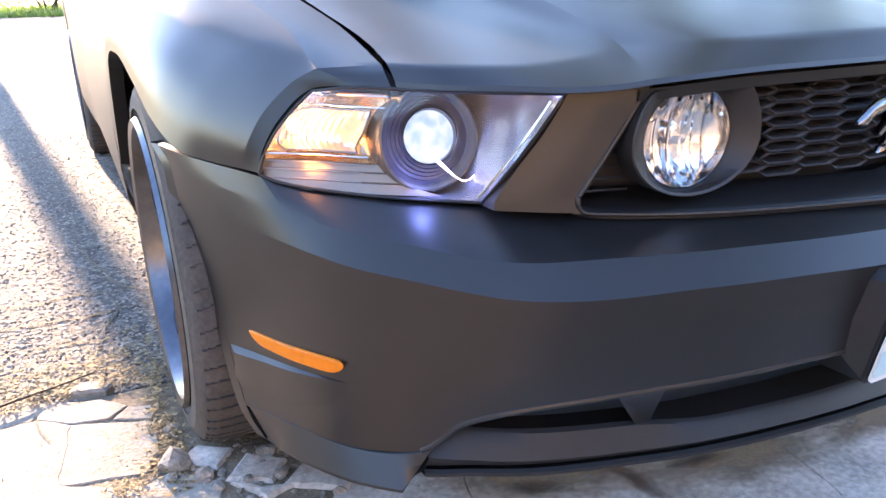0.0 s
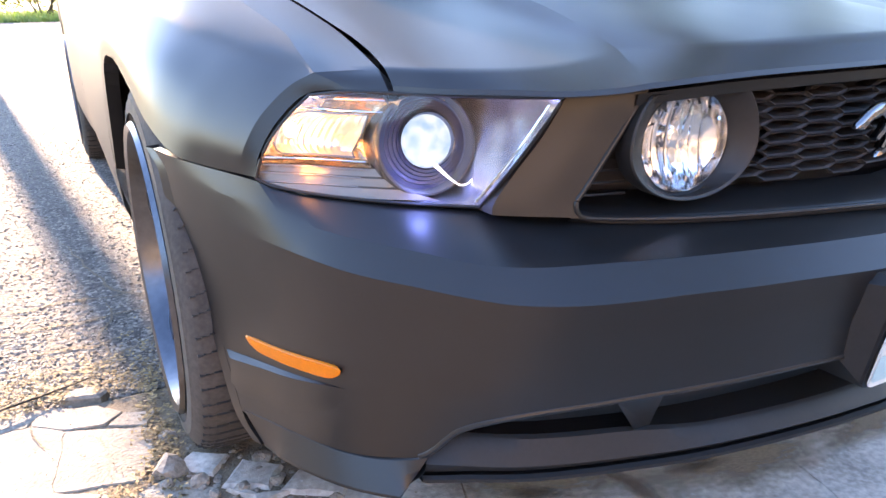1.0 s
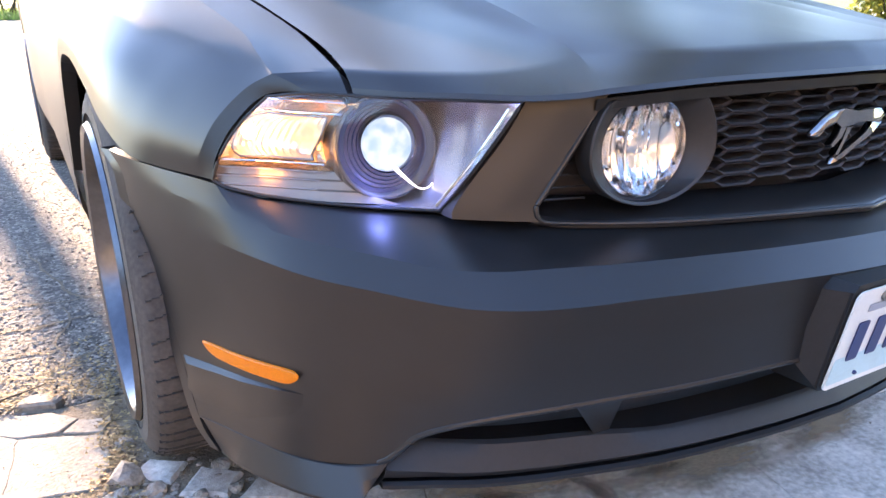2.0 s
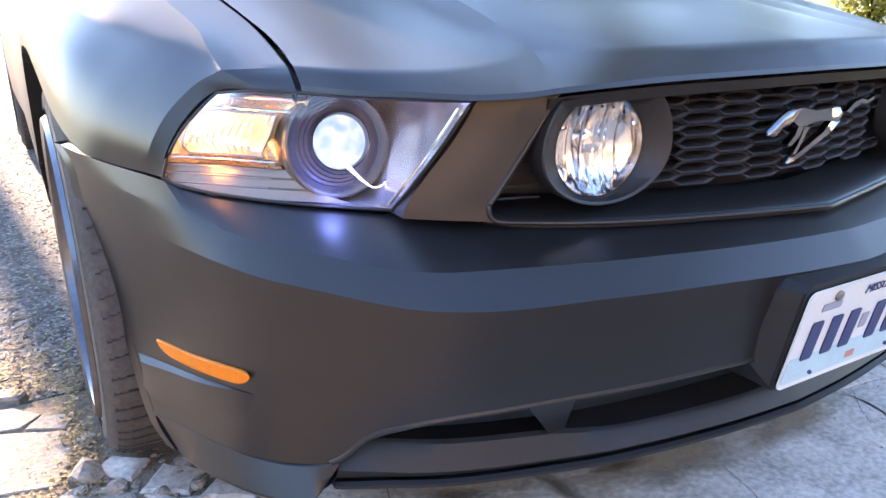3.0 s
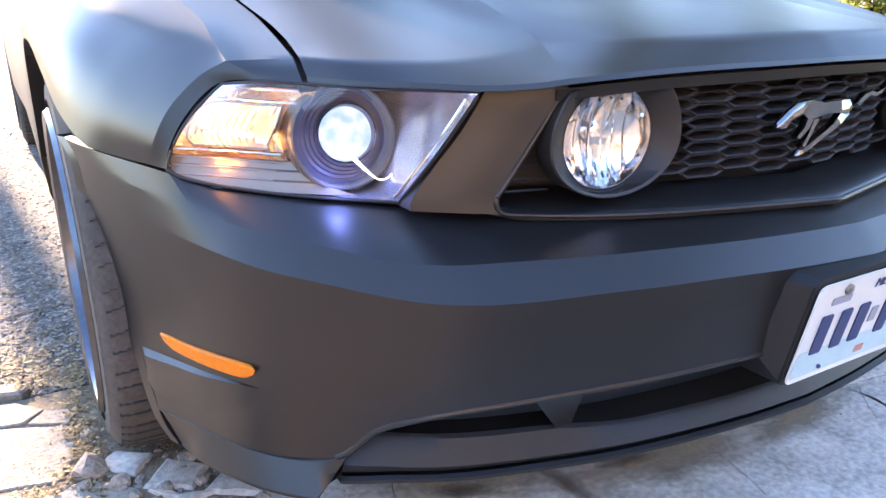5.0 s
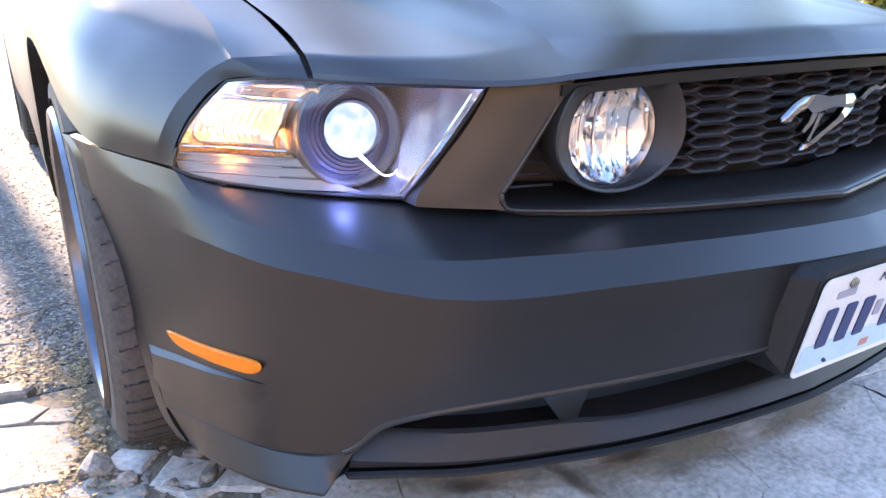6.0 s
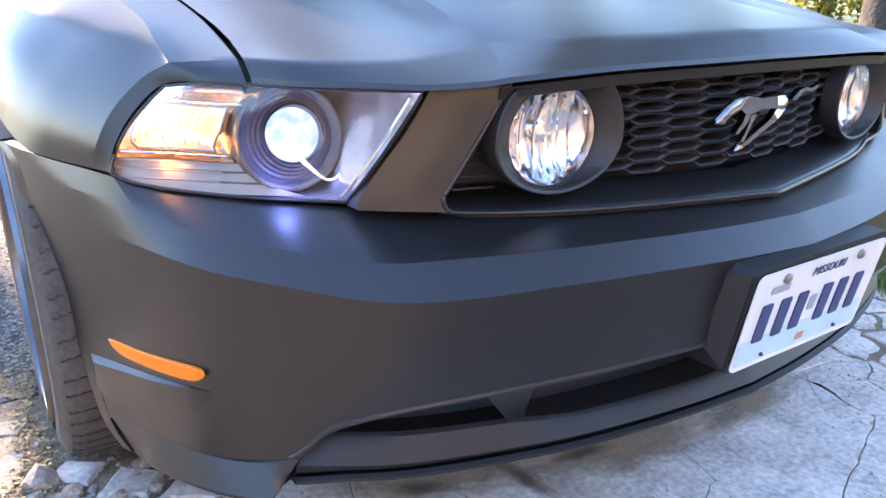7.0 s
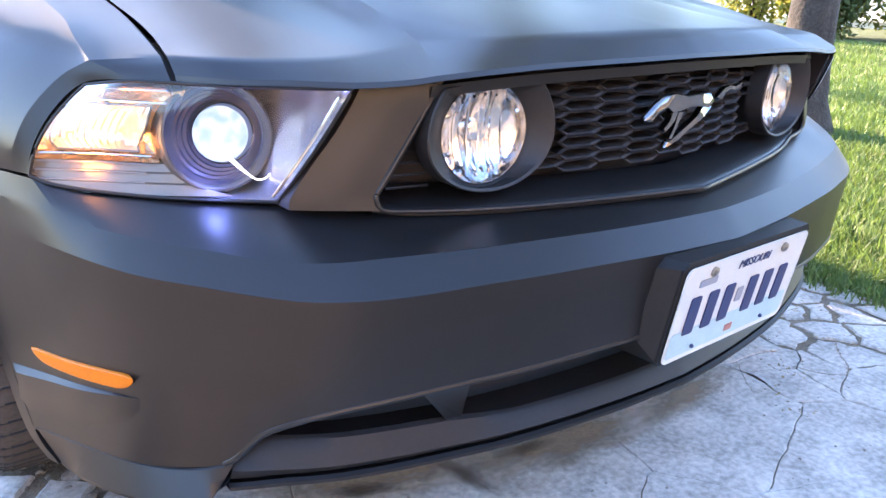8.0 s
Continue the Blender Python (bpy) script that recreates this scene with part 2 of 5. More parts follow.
def skin(bm, rails, across=4, soft=(), loop=False):
    """Faces between rails of equal length. Between rails the surface runs straight, or, across the rails named in soft, in a smooth curve."""
    rails = [np.asarray(r, float) for r in rails]
    rows = []
    for i in range(len(rails) - 1):
        a, b = rails[i], rails[i + 1]
        ta = (rails[i + 1] - rails[i - 1]) / 2 if i in soft and i > 0 else b - a
        tb = (rails[i + 2] - rails[i]) / 2 if i + 1 in soft and i + 2 < len(rails) else b - a
        for k in range(across):
            u = k / across
            rows.append((2 * u ** 3 - 3 * u ** 2 + 1) * a + (u ** 3 - 2 * u ** 2 + u) * ta + (-2 * u ** 3 + 3 * u ** 2) * b + (u ** 3 - u ** 2) * tb)
    rows.append(rails[-1])
    vs = [[bm.verts.new(v) for v in r] for r in rows]
    n = len(rows[0])
    for r, s in zip(vs, vs[1:]):
        for j in range(n if loop else n - 1):
            k = (j + 1) % n
            q = [r[j], r[k], s[k], s[j]]
            if (q[0].co - q[1].co).length > 1e-6 or (q[2].co - q[3].co).length > 1e-6:
                bm.faces.new(q)
    return vs


def mirror(r):
    r = np.array(r, float).copy()
    r[:, 0] *= -1
    return r


def both(half):
    """A rail given from the middle outward (x >= 0), continued over to the other side."""
    half = np.asarray(half, float)
    return np.concatenate([half[::-1] * [-1, 1, 1], half[1:]])


def box(bm, x0, y0, z0, x1, y1, z1, m=Matrix()):
    v = [bm.verts.new(m @ Vector(c)) for c in ((x0, y0, z0), (x1, y0, z0), (x1, y1, z0), (x0, y1, z0), (x0, y0, z1), (x1, y0, z1), (x1, y1, z1), (x0, y1, z1))]
    for f in ((3, 2, 1, 0), (4, 5, 6, 7), (0, 1, 5, 4), (1, 2, 6, 5), (2, 3, 7, 6), (3, 0, 4, 7)):
        bm.faces.new([v[i] for i in f])
    return v


def rings(bm, profile, n=48, m=Matrix(), cap_start=False, cap_end=False, squash=None):
    """Turns a profile of (radius, height) round the local z axis."""
    vs = []
    for r, h in profile:
        row = []
        for i in range(n):
            a = 2 * math.pi * i / n
            p = Vector((r * math.cos(a), r * math.sin(a), h))
            row.append(bm.verts.new(m @ (squash(p) if squash else p)))
        vs.append(row)
    for a, b in zip(vs, vs[1:]):
        for i in range(n):
            bm.faces.new([a[i], a[(i + 1) % n], b[(i + 1) % n], b[i]])
    if cap_start:
        bm.faces.new(vs[0][::-1])
    if cap_end:
        bm.faces.new(vs[-1])
    return vs


def tube(bm, path, radius, n=8):
    """A round bar along a path; radius is one number or one for each point."""
    path = [Vector(p) for p in path]
    rad = radius if hasattr(radius, "__len__") else [radius] * len(path)
    vs = []
    for i, p in enumerate(path):
        d = (path[min(i + 1, len(path) - 1)] - path[max(i - 1, 0)]).normalized()
        s = d.orthogonal().normalized() if abs(d.z) > 0.9 else d.cross(Vector((0, 0, 1))).normalized()
        t = d.cross(s)
        vs.append([bm.verts.new(p + rad[i] * (s * math.cos(2 * math.pi * k / n) + t * math.sin(2 * math.pi * k / n))) for k in range(n)])
    for a, b in zip(vs, vs[1:]):
        for k in range(n):
            bm.faces.new([a[k], a[(k + 1) % n], b[(k + 1) % n], b[k]])
    bm.faces.new(vs[0][::-1])
    bm.faces.new(vs[-1])


# ---- the car: plan line of its nose, with |x| across and y back from the nose ----
NOSE = [(0, 0.018), (0.1, 0.024), (0.2, 0.035), (0.33, 0.056), (0.44, 0.085), (0.543, 0.119), (0.62, 0.160), (0.70, 0.230), (0.766, 0.305), (0.81, 0.385), (0.838, 0.455), (0.875, 0.55), (0.905, 0.645), (0.925, 0.76)]
COLUMNS = 64


def nose(x):
    return table(NOSE, np.abs(x))


def columns(x0, x1, n=COLUMNS):
    """x values from x0 to x1, spaced evenly along the plan line."""
    xs = np.linspace(x0, x1, 400)
    s = np.concatenate([[0], np.cumsum(np.hypot(np.diff(xs), np.diff(nose(xs))))])
    return np.interp(np.linspace(0, s[-1], n), s, xs)


def rail(x0, x1, off, z, n=COLUMNS):
    """A line along the nose, from x0 out to x1; off (behind the plan line) and z are tables over x, or numbers."""
    xs = columns(x0, x1, n)
    o = table(off, xs) if hasattr(off, "__len__") else np.full(n, float(off))
    h = table(z, xs) if hasattr(z, "__len__") else np.full(n, float(z))
    return np.stack([xs, nose(xs) + o, h], 1)


car = tagged(new("car"), "satin black two-door muscle coupe parked with headlights on", "car")

# bumper cover: ledge under the lamps, sloping band, face, lower edge with its arch
UP_OFF = [(0, 0.031), (0.2, 0.034), (0.35, 0.040), (0.5, 0.041), (0.62, 0.032), (0.7, 0.034), (0.78, 0.034), (0.84, 0.010), (0.9, -0.004)]
UP_Z = [(0, 0.513), (0.3, 0.515), (0.45, 0.5135), (0.55, 0.5135), (0.625, 0.517), (0.68, 0.526), (0.73, 0.533), (0.776, 0.541), (0.811, 0.549), (0.86, 0.560), (0.905, 0.568)]
LOW_Z = [(0, 0.478), (0.16, 0.482), (0.3, 0.485), (0.40, 0.484), (0.5, 0.480), (0.55, 0.479), (0.6, 0.480), (0.66, 0.487), (0.70, 0.493), (0.75, 0.499), (0.785, 0.506), (0.84, 0.516), (0.90, 0.522)]
EDGE_Z = [(0, 0.358), (0.2, 0.358), (0.32, 0.355), (0.46, 0.348), (0.55, 0.340), (0.60, 0.330), (0.63, 0.317), (0.655, 0.298), (0.675, 0.266), (0.69, 0.250), (0.74, 0.236), (0.80, 0.220), (0.86, 0.222)]
EDGE_OFF = [(0, 0.010), (0.6, 0.010), (0.68, 0.022), (0.80, 0.024), (0.86, 0.002)]


def cover_rail(x1, off, z):
    return both(rail(0, x1, off, z))


LEDGE_OFF = [(0, 0.076), (0.12, 0.091), (0.33, 0.109), (0.477, 0.128), (0.59, 0.130), (0.657, 0.121), (0.712, 0.104), (0.764, 0.090), (0.803, 0.057), (0.819, 0.038), (0.86, 0.022), (0.913, -0.012)]
LEDGE_Z = [(0, 0.528), (0.12, 0.530), (0.33, 0.534), (0.477, 0.541), (0.59, 0.555), (0.657, 0.561), (0.712, 0.565), (0.764, 0.569), (0.803, 0.576), (0.819, 0.584), (0.86, 0.587), (0.913, 0.593)]
FACE_UP_OFF, FACE_UP_Z = 0.0022, [(0, 0.448), (0.55, 0.440), (0.78, 0.455), (0.9, 0.46)]
FACE_MID_OFF, FACE_MID_Z = 0.0062, [(0, 0.410), (0.5, 0.395), (0.65, 0.36), (0.7, 0.35), (0.9, 0.36)]


def face_off(x, z):
    """How far the bumper's face lies behind the plan line at a place below the sloping band."""
    zs = [float(table(t, x)) for t in (EDGE_Z, FACE_MID_Z, FACE_UP_Z, LOW_Z)]
    return float(np.interp(z, zs, [float(table(EDGE_OFF, x)), FACE_MID_OFF, FACE_UP_OFF, 0.0]))


bm = bmesh.new()
skin(bm, [
    cover_rail(0.905, [(x, o + 0.030) for x, o in LEDGE_OFF], [(x, z + 0.004) for x, z in LEDGE_Z]),
    cover_rail(0.913, LEDGE_OFF, LEDGE_Z),
    cover_rail(0.904, UP_OFF, UP_Z),
    cover_rail(0.900, 0.0, LOW_Z),
    cover_rail(0.890, FACE_UP_OFF, FACE_UP_Z),
    cover_rail(0.873, FACE_MID_OFF, FACE_MID_Z),
    cover_rail(0.858, EDGE_OFF, EDGE_Z),
    cover_rail(0.856, [(x, o + 0.008) for x, o in EDGE_OFF], [(x, z - 0.004) for x, z in EDGE_Z]),
    cover_rail(0.850, [(x, o + 0.07) for x, o in EDGE_OFF], [(x, z + 0.008) for x, z in EDGE_Z]),
], across=5)
bumper = part("bumper_cover", bm, PAINT, car, "satin black front bumper cover with sloping band", 9)

# turned-in lip of the bumper cover along each wheel opening
def end_of(x, off, z):
    return (x, float(nose(x)) + (float(table(off, x)) if hasattr(off, "__len__") else off), float(table(z, x)))


LIP_LINE = [end_of(0.913, LEDGE_OFF, LEDGE_Z), end_of(0.904, UP_OFF, UP_Z), end_of(0.900, 0.0, LOW_Z), end_of(0.890, FACE_UP_OFF, FACE_UP_Z), end_of(0.873, FACE_MID_OFF, FACE_MID_Z), end_of(0.858, EDGE_OFF, EDGE_Z), (0.840, 0.482, 0.172)]
for side in (-1, 1):
    bm = bmesh.new()
    outer = spline(LIP_LINE, 40)
    mid = outer + [0.009, 0.020, 0]
    inner = mid + [-0.04, 0.012, 0]
    rs = [r * [side, 1, 1] for r in (outer + [-0.014, 0.006, 0], outer, mid, mid + [-0.003, 0.005, 0], inner)]
    skin(bm, rs, across=2)
    part("wheel_arch_lip", bm, PAINT, bumper)

# rolled edge of the cover round the lower opening
bm = bmesh.new()
tube(bm, cover_rail(0.690, [(x, o + 0.003) for x, o in EDGE_OFF], [(x, z + 0.001) for x, z in EDGE_Z]), 0.005, 10)
part("rolled_edge", bm, PAINT, bumper)

# lower corner deflectors: a shaded facet by the wheel, a lit front facet and a facet that turns in to the opening
for side in (-1, 1):
    bm = bmesh.new()
    xs = np.concatenate([np.linspace(0.684, 0.728, 8), np.linspace(0.728, 0.812, 18)[1:], np.linspace(0.812, 0.856, 9)[1:]])
    top = np.stack([xs, nose(xs) + table([(0.68, 0.019), (0.80, 0.021), (0.86, 0.001)], xs), table([(0.684, 0.2535), (0.69, 0.250), (0.728, 0.2365), (0.772, 0.2310), (0.812, 0.2290), (0.856, 0.2250)], xs)], 1)
    xl = np.interp(xs, [0.684, 0.728, 0.812, 0.856], [0.7045, 0.7215, 0.829, 0.836])
    low = np.stack([xl, nose(xl) + np.interp(xs, [0.684, 0.728, 0.812, 0.856], [0.010, -0.014, -0.012, 0.030]), np.interp(xs, [0.684, 0.728, 0.772, 0.812, 0.856], [0.214, 0.202, 0.194, 0.1865, 0.172])], 1)
    under = low + [-0.012, 0.035, 0.002]
    inner = under + [-0.01, 0.06, 0.03]
    for r in (top, low, under, inner):
        r[:, 0] *= side
    skin(bm, [top + [0, 0.02, 0.004], top, top + (low - top) * 0.955, low + [0, 0.002, -0.003], under, inner], across=2)
    part("corner_deflector", bm, PAINT, bumper, "satin black lower corner deflector", 14)
    bm = bmesh.new()
    edge = spline([(0.684, 0.234, 0.2535), (0.693, 0.229, 0.236), (0.7045, 0.2450, 0.2135)], 14)
    back = edge + [-0.03, 0.09, 0.0]
    rs = [edge * [side, 1, 1], (edge + [-0.008, 0.012, 0.0]) * [side, 1, 1], back * [side, 1, 1]]
    skin(bm, rs, across=2)
    part("deflector_return", bm, PAINT, bumper)
    bm = bmesh.new()
    edge = np.array([top[-1] + [0, 0, 0.01], (top[-1] + low[-1]) / 2, low[-1]]) + [-side * 0.006, -0.001, 0.0]
    skin(bm, [edge, edge + [side * 0.012, 0.026, 0.0], edge + [-side * 0.03, 0.040, 0.0]], across=2)
    part("deflector_return", bm, PAINT, bumper)

# lower valance with its chin edge, the dark duct behind it, and the vanes
bm = bmesh.new()
VAL_OFF = [(0, 0.068), (0.2, 0.066), (0.35, 0.066), (0.6, 0.066), (0.68, 0.055)]
skin(bm, [
    both(rail(0, 0.655, [(x, o + 0.055) for x, o in VAL_OFF], [(0, 0.262), (0.4, 0.258), (0.6, 0.262), (0.66, 0.272)])),
    both(rail(0, 0.655, [(x, o + 0.006) for x, o in VAL_OFF], [(0, 0.258), (0.3, 0.257), (0.44, 0.268), (0.6, 0.271), (0.66, 0.275)])),
    both(rail(0, 0.667, VAL_OFF, [(0, 0.254), (0.3, 0.253), (0.44, 0.264), (0.6, 0.267), (0.67, 0.270)])),
    both(rail(0, 0.686, [(0, 0.052), (0.5, 0.050), (0.62, 0.044), (0.686, 0.02)], [(0, 0.232), (0.6, 0.236), (0.686, 0.243)])),
    both(rail(0, 0.686, [(0, 0.056), (0.5, 0.054), (0.62, 0.048), (0.686, 0.026)], 0.228)),
    both(rail(0, 0.680, [(0, 0.10), (0.68, 0.06)], 0.230)),
], across=2)
part("lower_valance", bm, TRIM, bumper, "", 25)
bm = bmesh.new()
skin(bm, [both(rail(0, 0.69, [(0, 0.054), (0.5, 0.052), (0.62, 0.046), (0.69, 0.022)], 0.2235)),
          both(rail(0, 0.69, [(0, 0.048), (0.5, 0.046), (0.62, 0.040), (0.69, 0.016)], 0.2205)),
          both(rail(0, 0.69, [(0, 0.048), (0.5, 0.046), (0.62, 0.040), (0.69, 0.016)], 0.2155)),
          both(rail(0, 0.69, [(0, 0.12), (0.69, 0.08)], 0.2125))], across=2)
part("chin_strip", bm, TRIM, bumper, "black rubber chin strip")
bm = bmesh.new()
skin(bm, [both(rail(0, 0.70, 0.14, 0.40)), both(rail(0, 0.70, 0.15, 0.21))], across=2)
part("duct_backing", bm, VOID, bumper)
for side in (-1, 1):
    bm = bmesh.new()
    a = np.array([(0.488, nose(0.488) + 0.014, 0.343), (0.428, nose(0.428) + 0.014, 0.350), (0.398, nose(0.398) + 0.074, 0.263), (0.425, nose(0.425) + 0.066, 0.266)])
    b = a + [-0.065, 0.07, 0]
    a[:, 0] *= side
    b[:, 0] *= side
    va, vb = [bm.verts.new(v) for v in a], [bm.verts.new(v) for v in b]
    bm.faces.new(va)
    for i in range(4):
        bm.faces.new([va[i], va[(i + 1) % 4], vb[(i + 1) % 4], vb[i]])
    part("duct_vane", bm, PAINT, bumper, "", 10)

# panels between headlamp and grille opening
for side in (-1, 1):
    bm = bmesh.new()
    inner = spline([(0.405, 0.225, 0.7116), (0.4119, 0.1846, 0.7116), (0.4465, 0.1928, 0.648), (0.4823, 0.202, 0.5891), (0.4938, 0.205, 0.5702), (0.4889, 0.2008, 0.552)], 20)
    wall = inner + [-0.012, 0.07, 0]
    wall[0] = inner[0] + [-0.01, 0.02, 0]
    outer = spline([(0.494, 0.256, 0.709), (0.4975, 0.2222, 0.709), (0.5275, 0.229, 0.6535), (0.560, 0.238, 0.6098), (0.585, 0.245, 0.573), (0.588, 0.245, 0.558)], 20)
    midl = (inner + outer) / 2 + [0, -0.0025, 0]
    gap = outer + [0.003, 0.05, 0]
    for r in (wall, inner, midl, outer, gap):
        r[:, 0] *= side
    skin(bm, [wall, inner, midl, outer], across=4, soft=(2,))
    part("lamp_pillar_panel", bm, PAINT, bumper, "", 40)
    bm = bmesh.new()
    skin(bm, [outer, gap], across=1)
    part("pillar_return", bm, VOID, bumper)

# amber side markers in their scooped recess
for side in (-1, 1):
    marker = np.array([(0.846, 0.356), (0.822, 0.362), (0.797, 0.367), (0.774, 0.3695), (0.768, 0.366), (0.771, 0.356), (0.780, 0.347), (0.800, 0.343), (0.822, 0.340), (0.839, 0.340)])
    marker = spline([(x, 0.353 + (z - 0.353) * 0.88, 0) for x, z in marker], 44, True)[:, :2]
    bm = bmesh.new()
    rows = []
    for off, grow in ((0.012, 1.0), (-0.0005, 1.0), (-0.0025, 0.94), (-0.0034, 0.82)):
        c = marker.mean(0)
        q = c + (marker - c) * [1 - (1 - grow) * 0.35, grow]
        rows.append(np.stack([q[:, 0] * side, nose(q[:, 0]) + off, q[:, 1]], 1))
    vs = skin(bm, rows, across=1, loop=True)
    bmesh.ops.triangulate(bm, faces=[bm.faces.new(vs[-1])])
    part("side_marker", bm, AMBER, bumper, "amber plastic side marker lamp", 60)
    # the face below the lamp swells out to a shelf and runs back into the cover lower down
    bm = bmesh.new()
    xs = columns(0.756, 0.866, 36)
    shelf_z = table([(0.756, 0.3360), (0.776, 0.3345), (0.80, 0.3290), (0.82, 0.3235), (0.85, 0.3150), (0.866, 0.3105)], xs)
    shelf_rise = table([(0.756, -0.0020), (0.772, 0.0020), (0.79, 0.0065), (0.82, 0.0130), (0.866, 0.0185)], xs)
    low_z = table([(0.756, 0.316), (0.80, 0.262), (0.84, 0.250), (0.872, 0.246)], xs)
    rows = [np.array([(side * x, float(nose(x)) + face_off(x, z + 0.012) + 0.004, z + 0.0002 + 0.22 * h + 0.02 * (x - 0.756)) for x, z, h in zip(xs, shelf_z, shelf_rise)])]
    for v in np.linspace(0, 1, 13):
        row = []
        for x, z0, h, z1 in zip(xs, shelf_z, shelf_rise, low_z):
            z = z0 + (z1 - z0) * v
            row.append((side * x, float(nose(x)) + face_off(x, z) - h * (1 - v) ** 2 * (1 + 2 * v) + 0.0016 * v, z))
        rows.append(np.array(row))
    skin(bm, rows, across=1)
    part("marker_scoop", bm, PAINT, bumper, "", 24)

# hood: front edge, rolled nose, raised middle between two creases


def hood_rail(xs, ys, zs, n=30, crease=4):
    """Half a line across the hood, with a crease at the edge of the raised middle, carried over to the other side."""
    pts = np.stack([xs, ys, zs], 1)
    if len(pts) <= crease + 1:
        return both(spline(pts, 2 * n - 1))
    a, b = spline(pts[:crease + 1], n), spline(pts[crease:], n)
    return both(np.concatenate([a, b[1:]]))


EDGE = ([0.000, 0.100, 0.268, 0.366, 0.432, 0.471, 0.531, 0.589, 0.640, 0.679], [0.125, 0.128, 0.138, 0.148, 0.163, 0.172, 0.186, 0.218, 0.264, 0.320], [0.718, 0.717, 0.715, 0.711, 0.706, 0.702, 0.701, 0.703, 0.702, 0.702])
CREST = ([0.000, 0.100, 0.210, 0.310, 0.380, 0.455, 0.532, 0.593, 0.643, 0.679], [0.160, 0.165, 0.178, 0.205, 0.284, 0.262, 0.247, 0.263, 0.298, 0.343], [0.753, 0.752, 0.7505, 0.747, 0.739, 0.731, 0.7275, 0.727, 0.727, 0.726])
BACK = [
    hood_rail([0, 0.1, 0.2, 0.29, 0.360, 0.412, 0.50, 0.565, 0.62, 0.6685], [0.41, 0.41, 0.41, 0.41, 0.41, 0.405, 0.395, 0.395, 0.41, 0.43], [0.785, 0.785, 0.783, 0.778, 0.769, 0.7525, 0.7480, 0.7465, 0.7455, 0.7435]),
    hood_rail([0, 0.1, 0.2, 0.275, 0.336, 0.388, 0.49, 0.565, 0.62, 0.6610], [0.56] * 10, [0.810, 0.810, 0.808, 0.804, 0.796, 0.7765, 0.7725, 0.7710, 0.7685, 0.764]),
    hood_rail([0, 0.1, 0.18, 0.25, 0.305, 0.360, 0.485, 0.56, 0.62, 0.668], [0.85] * 10, [0.854, 0.854, 0.852, 0.849, 0.844, 0.823, 0.817, 0.816, 0.815, 0.813]),
    hood_rail([0, 0.1, 0.18, 0.24, 0.29, 0.36, 0.50, 0.58, 0.65, 0.698], [1.50, 1.50, 1.49, 1.48, 1.47, 1.46, 1.44, 1.42, 1.40, 1.38], [0.922, 0.922, 0.920, 0.917, 0.913, 0.898, 0.890, 0.888, 0.886, 0.882]),
]
lip = hood_rail(EDGE[0], [y + 0.003 for y in EDGE[1]], [z + 0.006 for z in EDGE[2]])
crest = hood_rail(*CREST)
turn = np.clip(0.010 + 0.009 * np.exp(-(crest[:, :1] / 0.26) ** 4), 0, 0.04)   # softer over the raised middle
fore = (crest - lip) / np.linalg.norm(crest - lip, axis=1, keepdims=True)
aft = (BACK[0] - crest) / np.linalg.norm(BACK[0] - crest, axis=1, keepdims=True)
start, stop = crest - fore * turn, crest + aft * turn
hood_rows = [hood_rail(EDGE[0], [y + 0.07 for y in EDGE[1]], [z + 0.004 for z in EDGE[2]]), hood_rail(EDGE[0], [y + 0.012 for y in EDGE[1]], [z - 0.002 for z in EDGE[2]]), hood_rail(*EDGE)]
hood_rows += [lip + (start - lip) * u for u in np.linspace(0, 1, 5)[:-1]]
hood_rows += [start * (1 - u) ** 2 + 2 * crest * u * (1 - u) + stop * u ** 2 for u in np.linspace(0, 1, 9)[:-1]]
hood_rows += list(spline([stop] + BACK, 41))
bm = bmesh.new()
skin(bm, hood_rows, across=1)
part("hood", bm, PAINT, car, "satin black hood with raised centre section", 8)
bm = bmesh.new()
skin(bm, [hood_rail(EDGE[0][:5], [y + 0.018 for y in EDGE[1][:5]], [z - 0.008 for z in EDGE[2][:5]]), hood_rail(EDGE[0][:5], [y + 0.022 for y in EDGE[1][:5]], [z - 0.022 for z in EDGE[2][:5]]),
          hood_rail(EDGE[0][:5], [y + 0.07 for y in EDGE[1][:5]], [z - 0.024 for z in EDGE[2][:5]])], across=2)
part("grille_header", bm, TRIM, car, "black strip under the hood edge")

